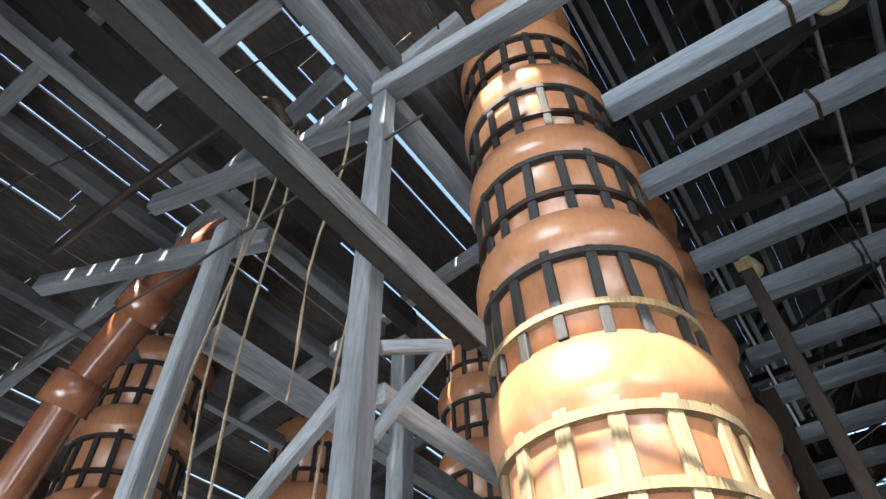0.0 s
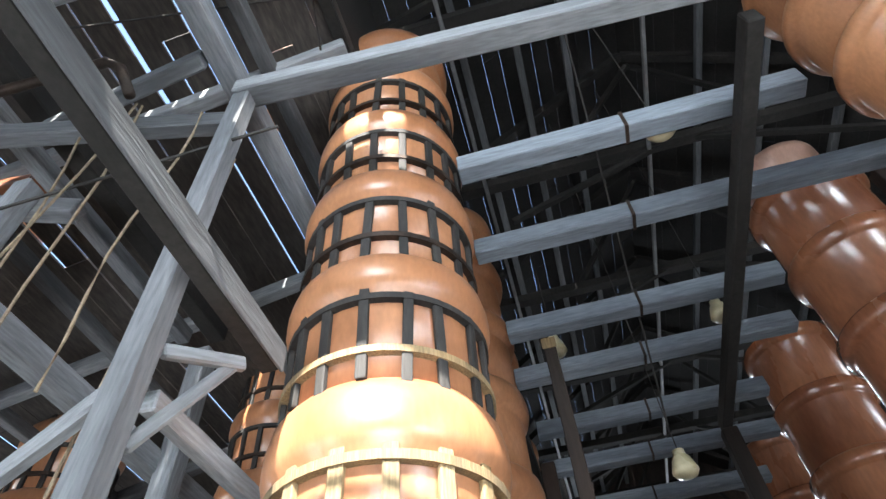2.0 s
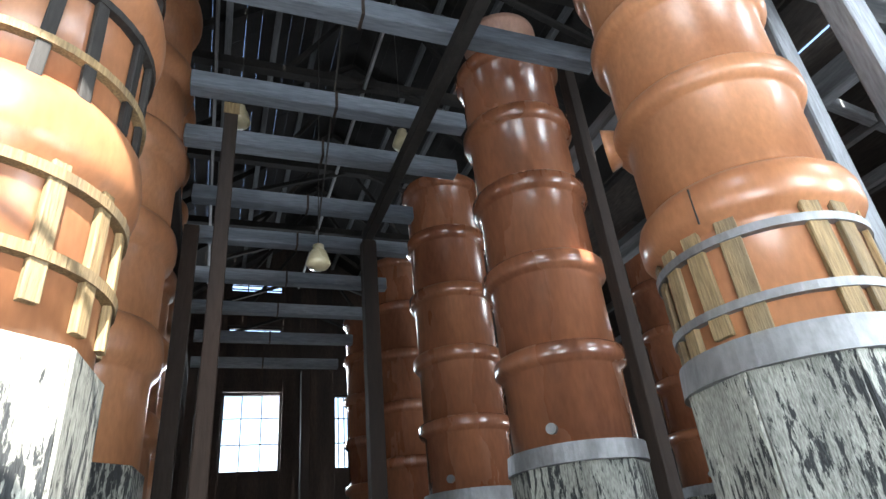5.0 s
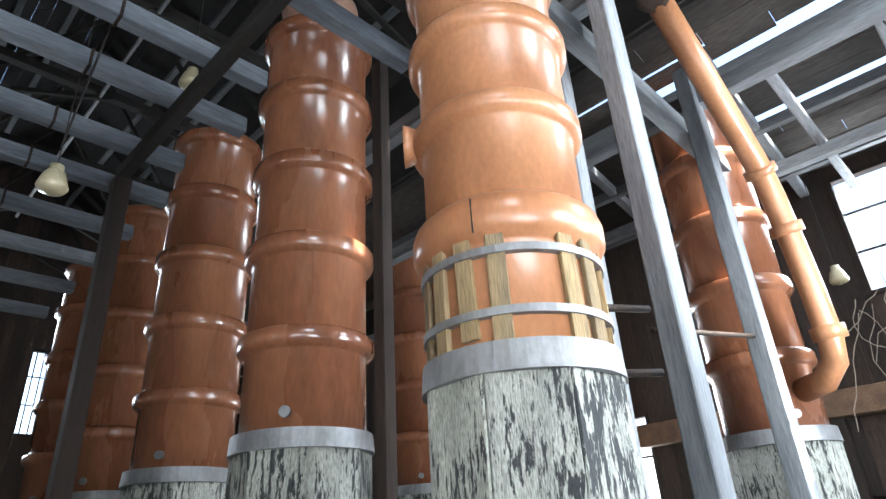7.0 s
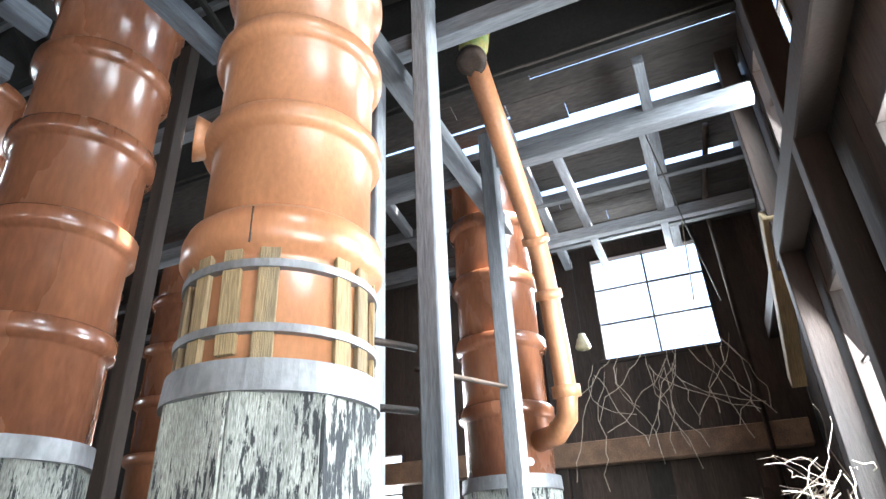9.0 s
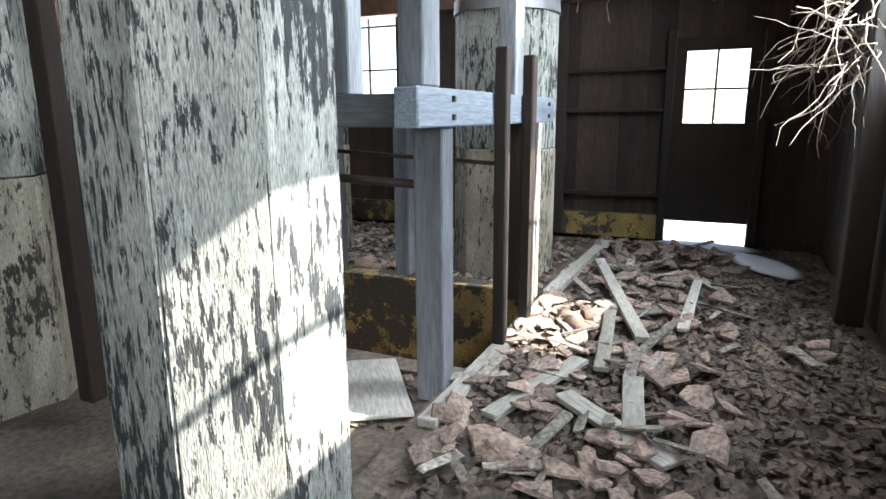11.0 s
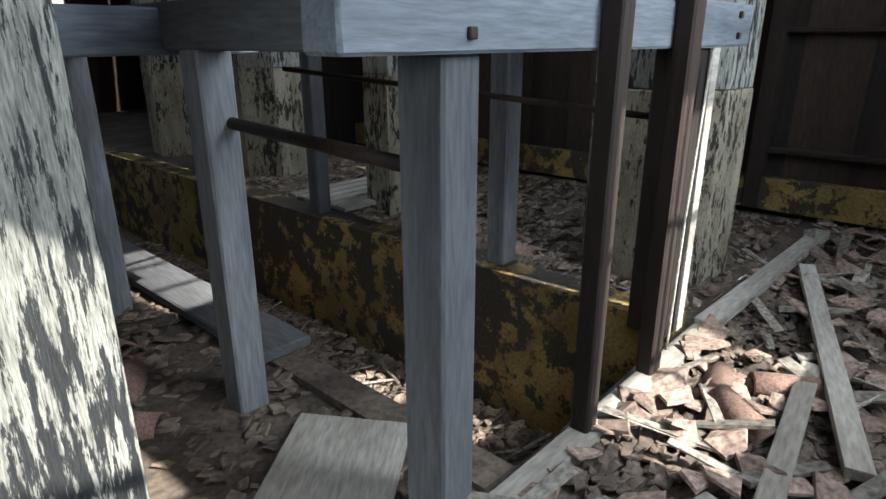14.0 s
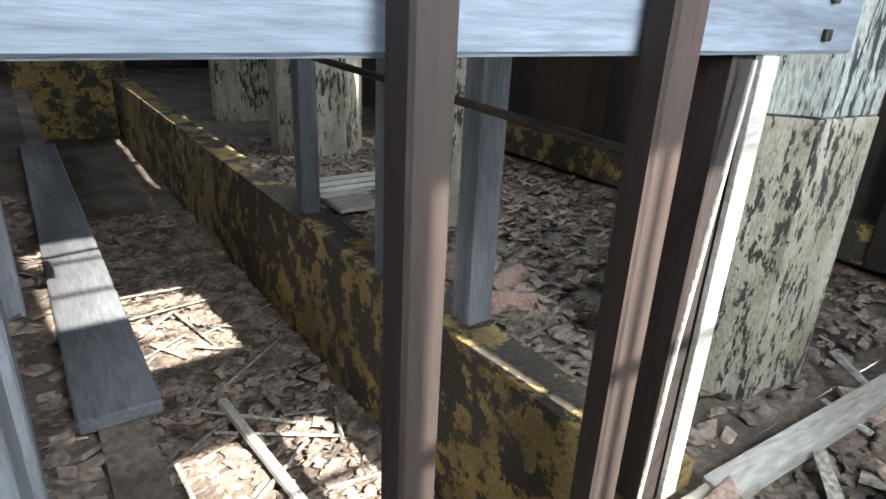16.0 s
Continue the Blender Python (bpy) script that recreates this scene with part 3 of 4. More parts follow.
timber("brace", (0.36, 3.52, 3.14), (0.25, 3.27, 2.68), 0.03, 0.045, GREY_WOOD, "short diagonal timber brace", "brace")
timber("brace", (0.38, 3.54, 3.14), (0.26, 3.27, 3.02), 0.035, 0.05, GREY_WOOD, "short level timber brace", "brace")
timber("frame_beam", (0.2, 3.2, 4.68), (3.45, 3.36, 4.68), 0.12, 0.12, GREY_WOOD, "pale grey beam in front of the tower", "beam", "frame beams")
timber("frame_beam", (0.17, 1.25, 4.82), (0.17, 5.6, 4.82), 0.12, 0.14, GREY_WOOD, "heavy grey frame joist", "beam", "frame beams")
timber("frame_beam", (0.1, 2.54, 4.76), (-0.9, 2.52, 4.76), 0.08, 0.1, GREY_WOOD, "weathered grey frame strut", "beam", "frame struts")
timber("frame_beam", (0.1, 3.0, 4.76), (-0.9, 3.12, 4.76), 0.08, 0.1, GREY_WOOD, "weathered grey frame strut", "beam", "frame struts")
timber("frame_beam", (0.14, 3.3, 4.6), (-1.3, 2.96, 4.6), 0.08, 0.12, GREY_WOOD, "weathered grey frame beam", "beam", "frame beams")
timber("frame_beam", (-0.92, 1.25, 4.9), (-0.92, 5.0, 4.9), 0.12, 0.16, SOOT_SHADE, "dark frame joist", "beam", "frame beams")
timber("frame_beam", (-1.22, 1.25, 4.95), (-1.22, 5.0, 4.95), 0.1, 0.12, GREY_WOOD, "heavy grey frame joist", "beam", "frame beams")
timber("frame_beam", (-2.6, 3.0, 4.7), (-0.85, 3.5, 4.5), 0.1, 0.12, GREY_WOOD, "weathered grey frame beam", "beam", "frame beams")
timber("frame_beam", (0.2, 3.3, 3.0), (-1.5, 3.9, 2.7), 0.05, 0.08, GREY_WOOD, "weathered grey frame beam", "beam", "frame beams")
timber("frame_beam", (0.16, 3.4, 2.95), (0.1, 6.5, 3.1), 0.06, 0.08, GREY_WOOD, "weathered grey frame beam", "beam", "frame beams")
timber("frame_beam", (-0.82, 3.3, 3.6), (-0.8, 6.5, 3.6), 0.1, 0.14, GREY_WOOD, "weathered grey frame beam", "beam", "frame beams")

# rear frame beside the channel
post("channel_post", 4.6, 3.435, 4.735, 3.59, -0.14, 1.3, GREY_WOOD, "blue-grey square post with bare wooden foot", "channel posts")
hb = beam("header_beam", (4.28, 3.4, 1.3), (6.62, 3.52, 1.475), GREY_WOOD_X, "blue-grey header beam with square bolts", "header beams")
for x, z in ((4.655, 1.345), (4.655, 1.43), (6.45, 1.345), (6.45, 1.43)):
    part("bolt", box((x - 0.014, 3.388, z - 0.014), (x + 0.014, 3.402, z + 0.014), 0.003), IRON, hb, "rusty square bolt head")
beam("header_beam", (4.56, 3.53, 1.3), (4.68, 8.2, 1.46), GREY_WOOD_Y, "blue-grey header beam along the channel", "header beams")
beam("header_beam", (6.3, 3.53, 1.3), (6.42, 8.2, 1.46), GREY_WOOD_Y, "blue-grey header beam along the channel", "header beams")
beam("header_beam", (3.95, 4.75, 1.28), (4.95, 4.87, 1.44), GREY_WOOD_X, "short blue-grey cross header", "header beams")
post("tall_post", 4.34, 3.405, 4.52, 3.525, 1.475, 5.6, GREY_WOOD, "tall grey split frame post")
post("tall_post", 4.62, 3.95, 4.76, 4.1, 1.46, 5.4, GREY_WOOD, "tall grey frame post")
post("tall_post", 6.05, 3.53, 6.22, 3.66, 1.3, 5.3, GREY_WOOD, "tall dark grey frame post with sunlit side")
post("frame_post", 6.13, 3.425, 6.27, 3.62, 0.0, 1.297, DARK_WOOD, "dark frame post whose sunlit edge is a pale strip")
post("tall_post", 3.72, 4.9, 3.81, 5.0, 0, 4.9, DARK_WOOD, "slim dark post beside the towers")
post("channel_post", 4.56, 4.51, 4.69, 4.64, -0.14, 1.3, GREY_WOOD, "blue-grey square post beside the channel", "channel posts")
post("channel_post", 4.56, 5.9, 4.69, 6.03, -0.14, 1.3, GREY_WOOD, "blue-grey square post beside the channel", "channel posts")
post("channel_post", 6.3, 4.5, 6.43, 4.63, 0.05, 1.3, GREY_WOOD, "blue-grey square post beside the channel", "channel posts")
post("channel_post", 6.24, 5.13, 6.36, 5.25, 0.05, 1.3, GREY_WOOD, "blue-grey square post beside the channel", "channel posts")
post("channel_post", 6.26, 6.25, 6.38, 6.37, 0.05, 1.3, GREY_WOOD, "blue-grey square post beside the channel", "channel posts")
post("thin_post", 5.235, 3.325, 5.312, 3.396, -0.9, 1.72, DARK_WOOD, "thin dark brown upright in front of beam", "thin posts")
post("thin_post", 5.76, 3.325, 5.85, 3.396, -0.12, 1.72, DARK_WOOD, "thin dark brown upright in front of beam", "thin posts")
# pale strip added for the sunlit edge of the dark frame post
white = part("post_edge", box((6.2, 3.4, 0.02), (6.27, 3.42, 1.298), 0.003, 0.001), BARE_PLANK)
tagged(white, "pale strip painted as the sunlit edge of the frame post", "board")
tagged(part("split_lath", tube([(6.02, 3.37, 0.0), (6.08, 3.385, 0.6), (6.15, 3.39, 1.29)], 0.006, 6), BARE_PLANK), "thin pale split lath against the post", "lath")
beam("channel_plank", (4.8, 4.75, -0.088), (5.08, 9.5, -0.03), GREY_WOOD_Y, "long grey plank beside the channel", "channel planks")
timber("frame_beam", (4.0, 3.7, 4.7), (7.6, 3.75, 4.75), 0.14, 0.16, GREY_WOOD, "weathered grey frame beam", "beam", "frame beams")
timber("frame_beam", (4.6, 2.0, 5.1), (4.6, 8, 5.1), 0.13, 0.16, GREY_WOOD, "weathered grey frame beam", "beam", "frame beams")
timber("frame_beam", (6.2, 1.3, 5.0), (6.2, 8, 5.0), 0.13, 0.16, GREY_WOOD, "weathered grey frame beam", "beam", "frame beams")
timber("frame_beam", (7.8, 1.3, 4.9), (7.8, 8, 4.9), 0.1, 0.13, GREY_WOOD, "weathered grey frame beam", "beam", "frame beams")
for y in (2.2, 3.0):
    timber("frame_beam", (6.2, y, 5.05), (8.9, y, 4.95), 0.08, 0.1, GREY_WOOD, "weathered grey roof strut", "beam", "frame struts")

# ---- pipes, rods, ropes ----
def pipe(name, points, r, mat, label, rings=()):
    ob = tagged(part(name, tube(points, r, 20), mat, smooth=True), label, "pipe", "pipes")
    for p, q in rings:
        part("flange", tube([p, q], r * 1.32, 20), mat, ob, "thick socket ring", True)
    return ob


pipe("down_pipe", [(5.0, 3.3, 5.2), (5.7, 3.3, 4.72), (6.32, 3.3, 4.28), (6.5, 3.3, 4.05), (6.62, 3.3, 3.74), (6.76, 3.3, 3.3), (6.83, 3.3, 2.9), (6.86, 3.33, 2.72), (6.92, 3.45, 2.6), (7.05, 3.65, 2.58)], 0.095, GLAZE_LIGHT, "sloping brown stoneware down pipe with elbow",
     [((6.36, 3.3, 4.24), (6.4, 3.3, 4.19)), ((6.6, 3.3, 3.8), (6.63, 3.3, 3.72)), ((6.82, 3.3, 2.98), (6.835, 3.3, 2.88))])
pipe("down_pipe", [(-2.62, 3.4, 3.1), (-2.52, 3.4, 3.4), (-2.3, 3.4, 3.96), (-1.83, 3.4, 4.44), (-1.64, 3.45, 4.85), (-1.5, 3.6, 5.1)], 0.12, GLAZE, "thick sloping brown stoneware pipe", [((-2.36, 3.4, 3.84), (-2.27, 3.4, 4.02)), ((-1.93, 3.4, 4.35), (-1.79, 3.4, 4.5))])
pipe("bulb_pipe", [(-0.3, 4.2, 6.5), (-0.33, 4.2, 6.9), (-0.37, 4.2, 7.5), (-0.42, 4.2, 8.1), (-0.46, 4.2, 8.7), (-0.5, 4.2, 9.0)], [0.13, 0.15, 0.19, 0.24, 0.23, 0.2], GLAZE_LIGHT, "swollen brown stoneware pipe at the roof")
pipe("iron_pipe", [(-2.0, 2.8, 4.5), (-1.2, 2.8, 4.55), (-0.3, 2.85, 4.65), (-0.2, 2.87, 4.55), (-0.15, 2.95, 4.4)], 0.026, IRON, "thin rusty iron pipe")
pipe("roof_pipe", [(0.7, 6.0, 6.3), (6.0, 6.0, 6.3)], 0.05, IRON, "long rusty pipe under the roof")
pipe("wall_pipe", [(8.7, 1.7, 2.0), (8.7, 1.7, 5.4), (7.2, 1.6, 5.5)], 0.03, IRON, "thin pipe in the wall corner")
for y, z in ((6.3, 3.4), (6.9, 3.0)):
    pipe("side_pipe", [(4.6, y, 1.46), (4.6, y, z), (4.62, y + 0.08, z + 0.15), (4.62, y + 0.3, z + 0.2)], 0.07, GLAZE, "small brown stoneware pipe with elbow")
pipe("rod", [(6.27, 3.5, 0.99), (5.95, 6.1, 1.15)], 0.016, IRON, "thin black iron rod")
pipe("rod", [(4.66, 4.52, 1.05), (4.64, 3.58, 1.02)], 0.022, IRON, "thin black iron rod")
pipe("rod", [(3.8, 3.75, 2.62), (4.45, 3.6, 2.7)], 0.02, IRON, "thin black iron rod")
pipe("rod", [(3.85, 3.75, 2.3), (4.45, 3.6, 2.36)], 0.02, IRON, "thin black iron rod")
pipe("rod", [(4.5, 3.62, 2.6), (6.1, 3.6, 2.85)], 0.016, IRON, "thin black iron rod")
valve = empty("gate_valve", pose(5.0, 3.3, 5.25, 0, 20, 0), "green and yellow painted valve with black handwheel", "valve")
part("valve_body", lathe([(0.07, 0), (0.1, 0.02), (0.1, 0.06), (0.12, 0.08), (0.12, 0.2), (0.08, 0.24), (0.08, 0.3), (0.12, 0.31), (0.12, 0.35)], 20), VALVE, valve, "", True)
part("mouth", lathe([(0.07, -0.16), (0.12, -0.16), (0.12, -0.1), (0.08, -0.08), (0.07, 0)], 20), IRON, valve, "rusty open flange", True)
wheel = [(0.2 + 0.11 * math.cos(a), -0.02, -0.06 + 0.11 * math.sin(a)) for a in [2 * math.pi * i / 24 for i in range(25)]]
part("handwheel", tube(wheel, 0.014, 6), BLACK_WOOD, valve, "black spoked wheel")
for k in range(3):
    c, s = math.cos(k * math.pi / 3), math.sin(k * math.pi / 3)
    part("spoke", tube([(0.2 + 0.11 * c, -0.02, -0.06 + 0.11 * s), (0.2 - 0.11 * c, -0.02, -0.06 - 0.11 * s)], 0.008, 6), BLACK_WOOD, valve)
for p, q in (((-0.32, 3.1, 4.7), (-0.62, 3.1, 2.3)), ((-0.3, 3.12, 4.7), (-0.5, 3.3, 2.3)), ((0.02, 3.2, 4.6), (-0.1, 3.2, 2.9)), ((-0.6, 3.125, 4.56), (-0.62, 3.3, 2.4)), ((-0.05, 3.6, 4.8), (-0.25, 3.5, 2.4)), ((8.3, 2.0, 5.2), (7.8, 2.1, 3.9))):
    p, q = Vector(p), Vector(q)
    pts = [p.lerp(q, i / 8) + Vector((0.03 * math.sin(i), 0, -0.02 * math.sin(math.pi * i / 8))) for i in range(9)]
    tagged(part("rope", tube(pts, 0.0065, 6), ROPE), "slack pale hemp rope hanging from the frame", "rope", "ropes")
for a, b in (((1.3, 3.4, 6.3), (-2.4, 2.4, 4.9)), ((0.5, 3.2, 4.2), (-2.2, 3.0, 3.8)), ((2.16, 3.7, 7.0), (2.16, 6.4, 4.2)), ((0.7, 2.5, 5.6), (0.2, 4.4, 5.9)), ((6.2, 2.2, 5.0), (8.8, 1.8, 4.2))):
    tagged(part("cable", tube([a, Vector(a).lerp(Vector(b), 0.5) - Vector((0, 0, 0.06)), b], 0.008, 5), BLACK_WOOD), "thin black sagging cable", "cable", "cables")


def lamp_bell(x, y, z, cord):
    root = empty("pendant_lamp", pose(x, y, z) @ Matrix.Scale(0.85, 4), "yellowed glass bell lamp on a thin cord", "lamp", "pendant lamps")
    part("shade", lathe([(0.012, 0.2), (0.05, 0.19), (0.055, 0.14), (0.075, 0.12), (0.105, 0.02), (0.11, 0), (0.09, -0.03), (0.04, -0.045)], 20), PORCELAIN, root, "yellowed glass bell", True)
    part("cord", tube([(0, 0, 0.2), (0, 0, 0.2 + cord)], 0.005, 5), BLACK_WOOD, root)


lamp_bell(2.15, 6.3, 3.84, 5.62)
lamp_bell(2.35, 4.1, 4.75, 4.7)
lamp_bell(2.9, 6.3, 5.1, 4.75)
lamp_bell(1.5, 6.3, 5.1, 3.58)
lamp_bell(8.6, 3.4, 3.85, 1.66)

# ---- loose things on the floor ----
board = part("loose_board", box((-0.34, -0.22, 0), (0.34, 0.22, 0.022), 0.003), BARE_PLANK, at=pose(4.52, 3.87, -0.075, 2, -1, 36))
tagged(board, "pale grey loose plywood board lying on the rubble", "board")


def plank(p, q, w, h, label="grey-white bare plank lying on the rubble"):
    p, q = Vector(p), Vector(q)
    d = q - p
    m = Matrix.Translation(p) @ d.to_track_quat("X", "Z").to_matrix().to_4x4()
    tagged(part("plank", box((0, -w / 2, 0), (d.length, w / 2, h), 0.004, 0.003), BARE_PLANK, at=m), label, "plank", "loose planks")


plank((4.24, 3.36, -0.07), (6.56, 3.33, -0.05), 0.1, 0.06, "long pale plank along the channel edge")
plank((6.4, 3.34, -0.03), (8.38, 3.25, 0.0), 0.1, 0.06, "long pale plank along the channel edge")
plank((7.56, 3.16, 0.01), (5.6, 2.56, 0.0), 0.09, 0.04)
plank((4.74, 2.85, -0.02), (4.3, 2.3, -0.03), 0.12, 0.025)
plank((5.05, 2.55, -0.01), (4.3, 2.45, -0.02), 0.1, 0.025)
plank((5.2, 2.85, -0.01), (4.4, 3.12, -0.03), 0.1, 0.025)
plank((6.3, 2.85, 0.0), (5.1, 2.72, -0.01), 0.08, 0.025)
plank((7.2, 2.3, 0.0), (5.9, 2.35, 0.0), 0.07, 0.025)
plank((5.6, 4.6, -0.8), (5.5, 5.7, -0.8), 0.05, 0.03, "broken lath lying in the channel")
plank((5.3, 4.0, -0.8), (5.6, 4.9, -0.8), 0.03, 0.02, "broken lath lying in the channel")
for i in range(6):
    plank((6.55, 6.35 + 0.14 * i, 0.0), (7.45, 6.35 + 0.14 * i, 0.0), 0.11, 0.03, "weathered duckboard slat on the floor")
for x, y, ang in ((8.85, 2.25, 80), (8.15, 1.75, 25)):
    tagged(part("snow_patch", lathe([(0.42 + 0.0, 0), (0.3, 0.012), (0.12, 0.02)], 9), SNOW, at=pose(x, y, -0.02, 0, 0, ang) @ Matrix.Diagonal((1.3, 0.55, 1, 1)), smooth=True), "small drift of blown snow on the floor", "snow", "snow patches")
rng = random.Random(7)
vine = empty("dry_vine", pose(6.9, 1.55, 1.5), "tangle of dry pale vine twigs hanging from the window", "vine")
for i in range(80):
    p = Vector((rng.uniform(-0.5, 0.5), rng.uniform(-0.2, 0.1), rng.uniform(0.1, 0.7)))
    pts, d = [p.copy()], Vector((rng.uniform(-1, 1), rng.uniform(-0.3, 0.8), rng.uniform(-1, 0.5))).normalized()
    for _ in range(6):
        d = (d + Vector([rng.uniform(-0.5, 0.5) for _ in range(3)]) + Vector((0, 0, -0.1))).normalized()
        p = p + d * rng.uniform(0.06, 0.15)
        pts.append(p.copy())
    part("twig", tube(pts, [0.006, 0.005, 0.0045, 0.004, 0.0035, 0.003, 0.002], 5), TWIG, vine)
creeper = empty("dry_creeper", pose(8.9, 2.6, 3.6), "dry creeper stems trailing below the end window", "vine")
for i in range(26):
    p = Vector((rng.uniform(-0.3, 0), rng.uniform(-0.8, 0.8), rng.uniform(-0.1, 0.3)))
    pts, d = [p.copy()], Vector((-0.2, rng.uniform(-0.6, 0.6), -1)).normalized()
    for _ in range(8):
        d = (d + Vector((rng.uniform(-0.2, 0.1), rng.uniform(-0.6, 0.6), rng.uniform(-0.5, 0.3)))).normalized()
        p = p + d * rng.uniform(0.08, 0.22)
        p.x = min(p.x, -0.03)
        pts.append(p.copy())
    part("twig", tube(pts, 0.005, 4), TWIG, creeper)


DUSTY = material("dusty_terracotta", (0.36, 0.23, 0.18), (0.22, 0.14, 0.11), 0.85, 8.0, (1, 1, 1), 0.4, 0, 0, 0.25, 60)
HALF = bmesh.new()
arc = [math.pi * k / 8 for k in range(9)]
outer = [[HALF.verts.new((0.1 * math.cos(a), y, 0.1 * math.sin(a))) for a in arc] for y in (-0.2, 0.17)]
inner = [[HALF.verts.new((0.082 * math.cos(a), y, 0.082 * math.sin(a))) for a in arc] for y in (-0.19, 0.18)]
for k in range(8):
    HALF.faces.new((outer[0][k], outer[0][k + 1], outer[1][k + 1], outer[1][k]))
    HALF.faces.new((inner[0][k + 1], inner[0][k], inner[1][k], inner[1][k + 1]))
    for e in (0, 1):
        HALF.faces.new((outer[e][k], outer[e][k + 1], inner[e][k + 1], inner[e][k]))
for k in (0, 8):
    HALF.faces.new((outer[0][k], outer[1][k], inner[1][k], inner[0][k]))
HALF_PIPE = mesh_of("half_pipe", HALF, DUSTY, True)
for x, y, z, rx, rz in ((4.2, 4.75, -0.1, 0, 40), (4.32, 5.05, -0.1, 12, -30), (4.1, 5.1, -0.08, 160, 75), (3.98, 4.55, -0.1, 8, 110), (4.4, 5.5, -0.1, 0, 15), (6.75, 4.75, -0.05, 5, 60), (6.9, 4.95, -0.05, -6, 100), (6.7, 5.15, -0.05, 0, 20), (7.0, 4.55, -0.05, 170, 140), (6.85, 5.3, -0.04, 0, 75), (6.1, 2.9, -0.03, 0, 30), (5.95, 3.1, -0.03, 10, 110), (6.3, 3.05, -0.03, 165, 70), (5.75, 2.95, -0.03, -8, 150)):
    tagged(place("half_pipe", HALF_PIPE, None, pose(x, y, z - 0.015, rx, 0, rz) @ Matrix.Scale(0.72, 4)), "broken half of a brown stoneware pipe on the rubble", "pipe shard", "pipe shards")
for k in range(26):
    x, y, a, ln = rng.uniform(5.15, 6.05), rng.uniform(3.6, 7.5), rng.uniform(0, 3.14), rng.uniform(0.12, 0.4)
    d = Vector((math.cos(a), math.sin(a), 0)) * ln
    p, q = Vector((x, y, -0.83)) - d, Vector((x, y, -0.81)) + d
    p.x, q.x = min(6.17, max(5.05, p.x)), min(6.17, max(5.05, q.x))
    timber("lath", p, q, 0.022, 0.014, SHARD_GREY, "thin broken lath lying in the channel", "lath", "channel laths")

# ---- rubble ----
def shard(r, curved):
    """A broken flake of tile, curved or flat."""
    bm = bmesh.new()
    n = random.choice((4, 5, 6))
    ring = [Vector((r * random.uniform(0.6, 1.1) * math.cos(2 * math.pi * (i + random.uniform(-0.25, 0.25)) / n), r * random.uniform(0.45, 0.95) * math.sin(2 * math.pi * (i + random.uniform(-0.25, 0.25)) / n), 0)) for i in range(n)]
    th = random.uniform(0.012, 0.022)
    for v in ring:
        v.z = -curved * v.y * v.y / r
    a = [bm.verts.new(v) for v in ring]
    b = [bm.verts.new(v * 0.93 + Vector((0, 0, th))) for v in ring]
    c, d = bm.verts.new((0, 0, th)), bm.verts.new((0, 0, 0))
    for i in range(n):
        j = (i + 1) % n
        bm.faces.new((a[i], a[j], b[j], b[i]))
        bm.faces.new((b[i], b[j], c))
        bm.faces.new((a[j], a[i], d))
    return bm


FLAKES = [mesh_of("tile_shard", shard(random.uniform(0.05, 0.09), random.choice((0, 0.5, 0.9))), SHARD) for _ in range(14)]
CHIPS = [mesh_of("splinter", box((-random.uniform(0.06, 0.14), -0.018, 0), (random.uniform(0.06, 0.14), 0.018, 0.014), 0, 0.006), SHARD_GREY) for _ in range(8)]


def rubble_spot():
    x = rng.uniform(3.9, 8.8)
    y = rng.gauss(2.75, 0.42)
    return x, min(3.28, max(1.6, y))


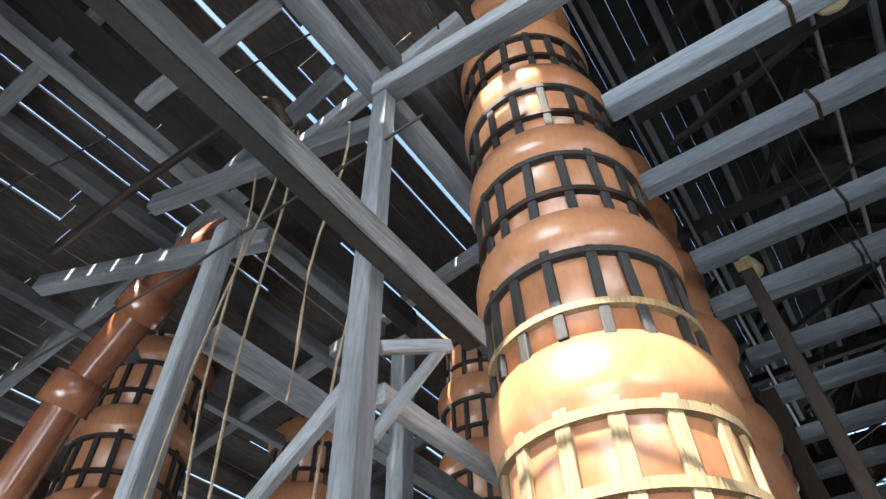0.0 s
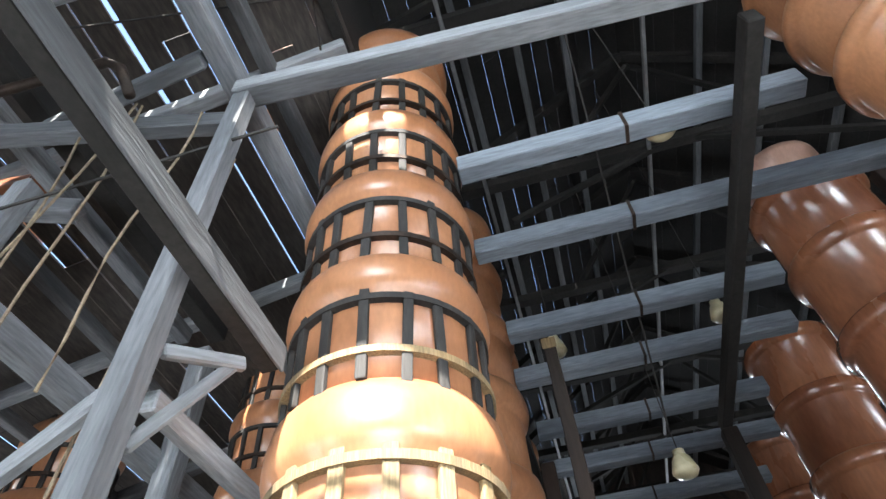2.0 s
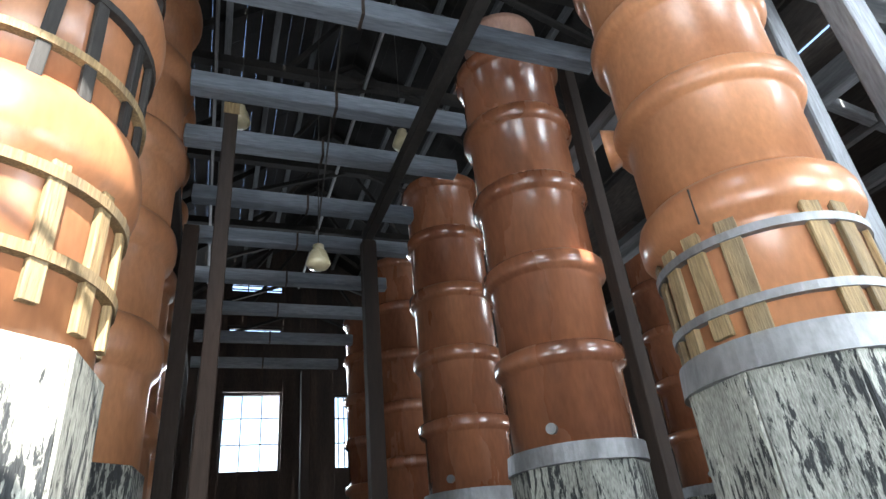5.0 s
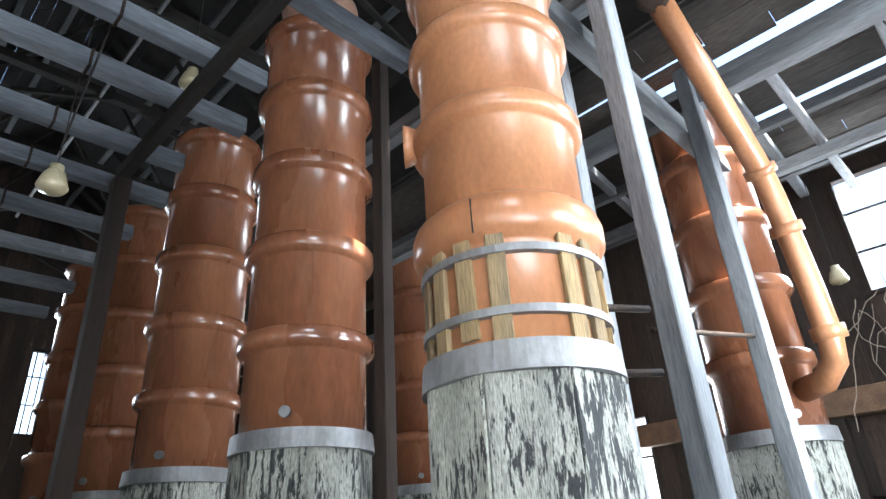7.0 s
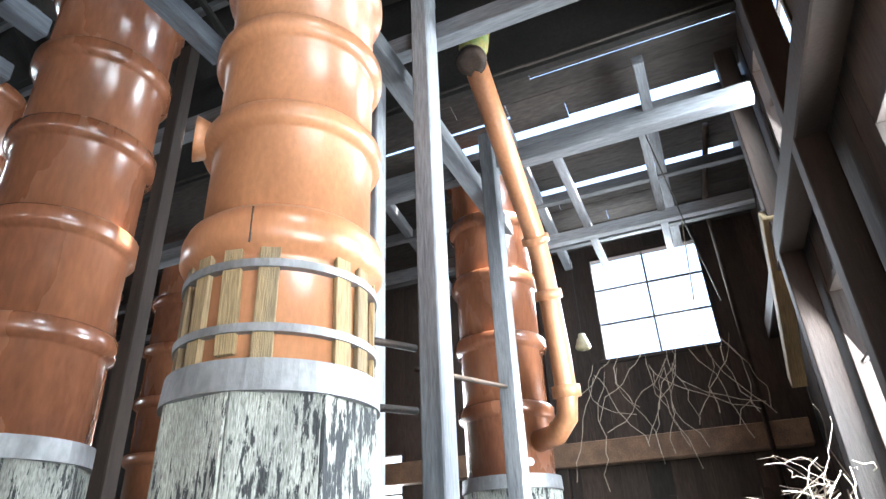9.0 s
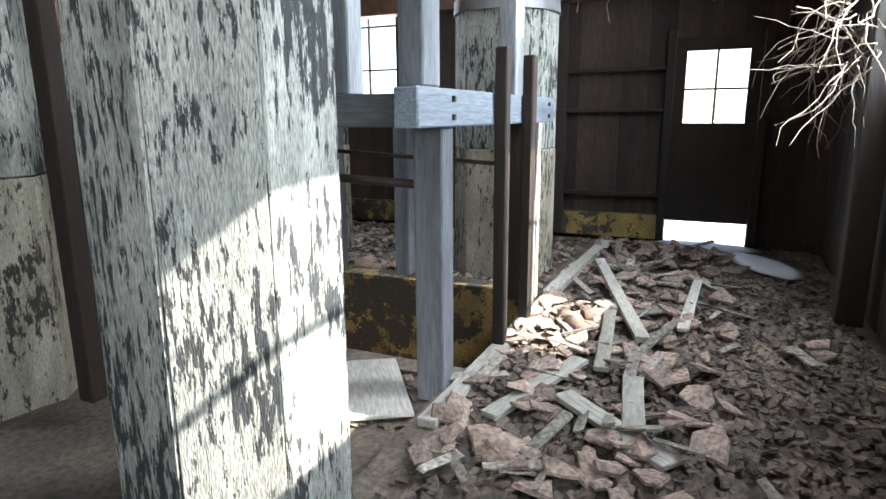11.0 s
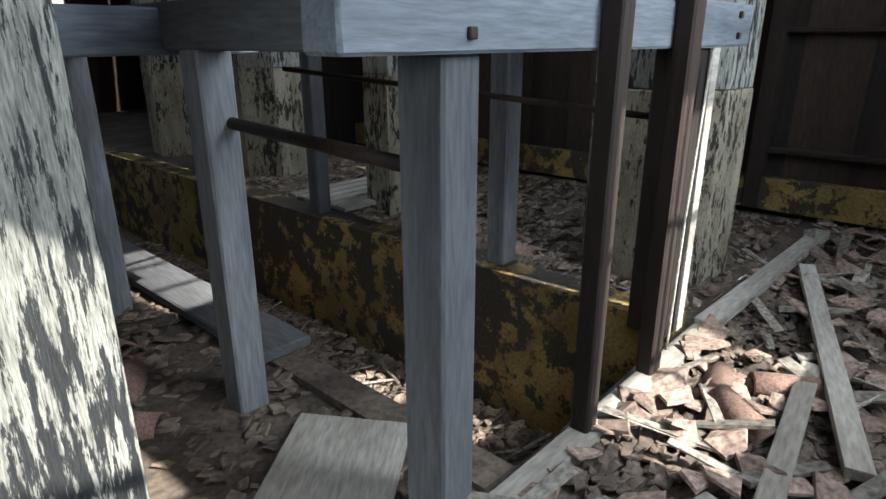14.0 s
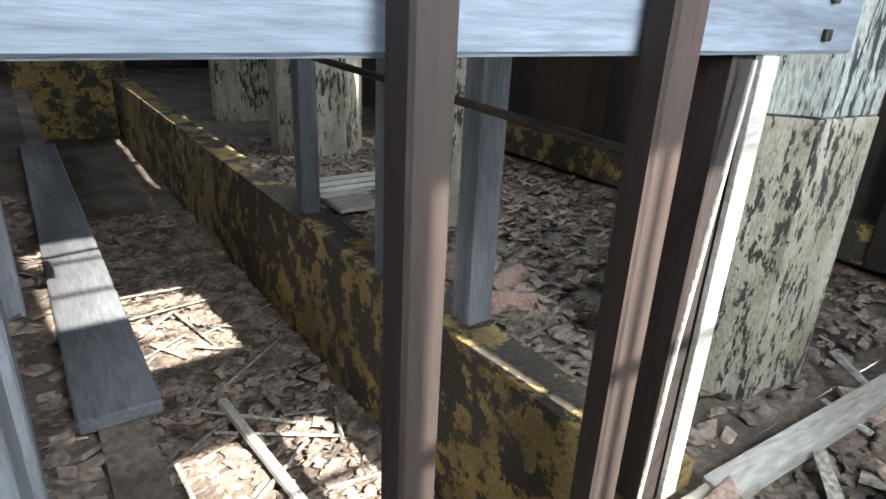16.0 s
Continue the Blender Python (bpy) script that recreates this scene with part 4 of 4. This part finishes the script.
for i in range(300):
    x, y = rubble_spot()
    flake = i % 4
    me = rng.choice(FLAKES if flake else CHIPS)
    z = -0.015 + rng.uniform(0, 0.035)
    ob = tagged(place(me.name.split(".")[0], me, None, pose(x, y, z, rng.uniform(-22, 22), rng.uniform(-22, 22), rng.uniform(0, 360))), "broken terracotta tile shard on the rubble" if flake else "splintered grey lath on the rubble", "shard" if flake else "splinter", "rubble pieces")
    s = rng.uniform(0.8, 1.7)
    ob.scale = (s * 1.15, s, s * 0.6)


def rubble_field(name, area, count, size, label):
    """Uncountable small chips joined into one mesh."""
    verts, faces = [], []
    for _ in range(count):
        x, y, z = area()
        r, a = rng.uniform(0.3, 1.0) * size, rng.uniform(0, 6.28)
        h = r * rng.uniform(0.12, 0.3)
        tx, ty = rng.uniform(-0.5, 0.5), rng.uniform(-0.5, 0.5)
        k = len(verts)
        n = 4
        for zz, s in ((0, 1), (h, 0.85)):
            for i in range(n):
                b = a + 2 * math.pi * i / n + rng.uniform(-0.3, 0.3)
                vx, vy = s * r * math.cos(b), s * r * rng.uniform(0.5, 0.8) * math.sin(b)
                verts.append((x + vx, y + vy, z + zz + tx * vx + ty * vy))
        faces += [(k + 3, k + 2, k + 1, k), (k + 4, k + 5, k + 6, k + 7)] + [(k + i, k + (i + 1) % 4, k + 4 + (i + 1) % 4, k + 4 + i) for i in range(4)]
    me = bpy.data.meshes.new(name)
    me.from_pydata(verts, [], faces)
    me.materials.append(SHARD_CHIP)
    tagged(new(name, me), label, "rubble", kind="stuff")


SHARD_CHIP = material("mixed_rubble_chips", (0.33, 0.255, 0.2), (0.07, 0.055, 0.045), 0.85, 6.0, (1, 1, 1), 0.4, 0, 0, 0.25, 40)
rubble_field("rubble", lambda: (rng.uniform(2.0, 9.0), rng.uniform(1.3, 3.3), -0.045), 11000, 0.052, "fine tile chips and dust over the floor")
rubble_field("channel_rubble", lambda: (rng.uniform(5.05, 6.18), rng.uniform(3.5, 9.5), -0.86), 4200, 0.055, "broken tile and stone in the channel")
rubble_field("rear_rubble", lambda: (rng.uniform(6.45, 8.9), rng.uniform(3.5, 9.0), -0.045), 4000, 0.06, "broken tile over the rear floor")
rubble_field("west_rubble", lambda: (rng.uniform(4.2, 4.85), rng.uniform(3.5, 8.0), -0.11), 700, 0.06, "broken tile beside the posts")
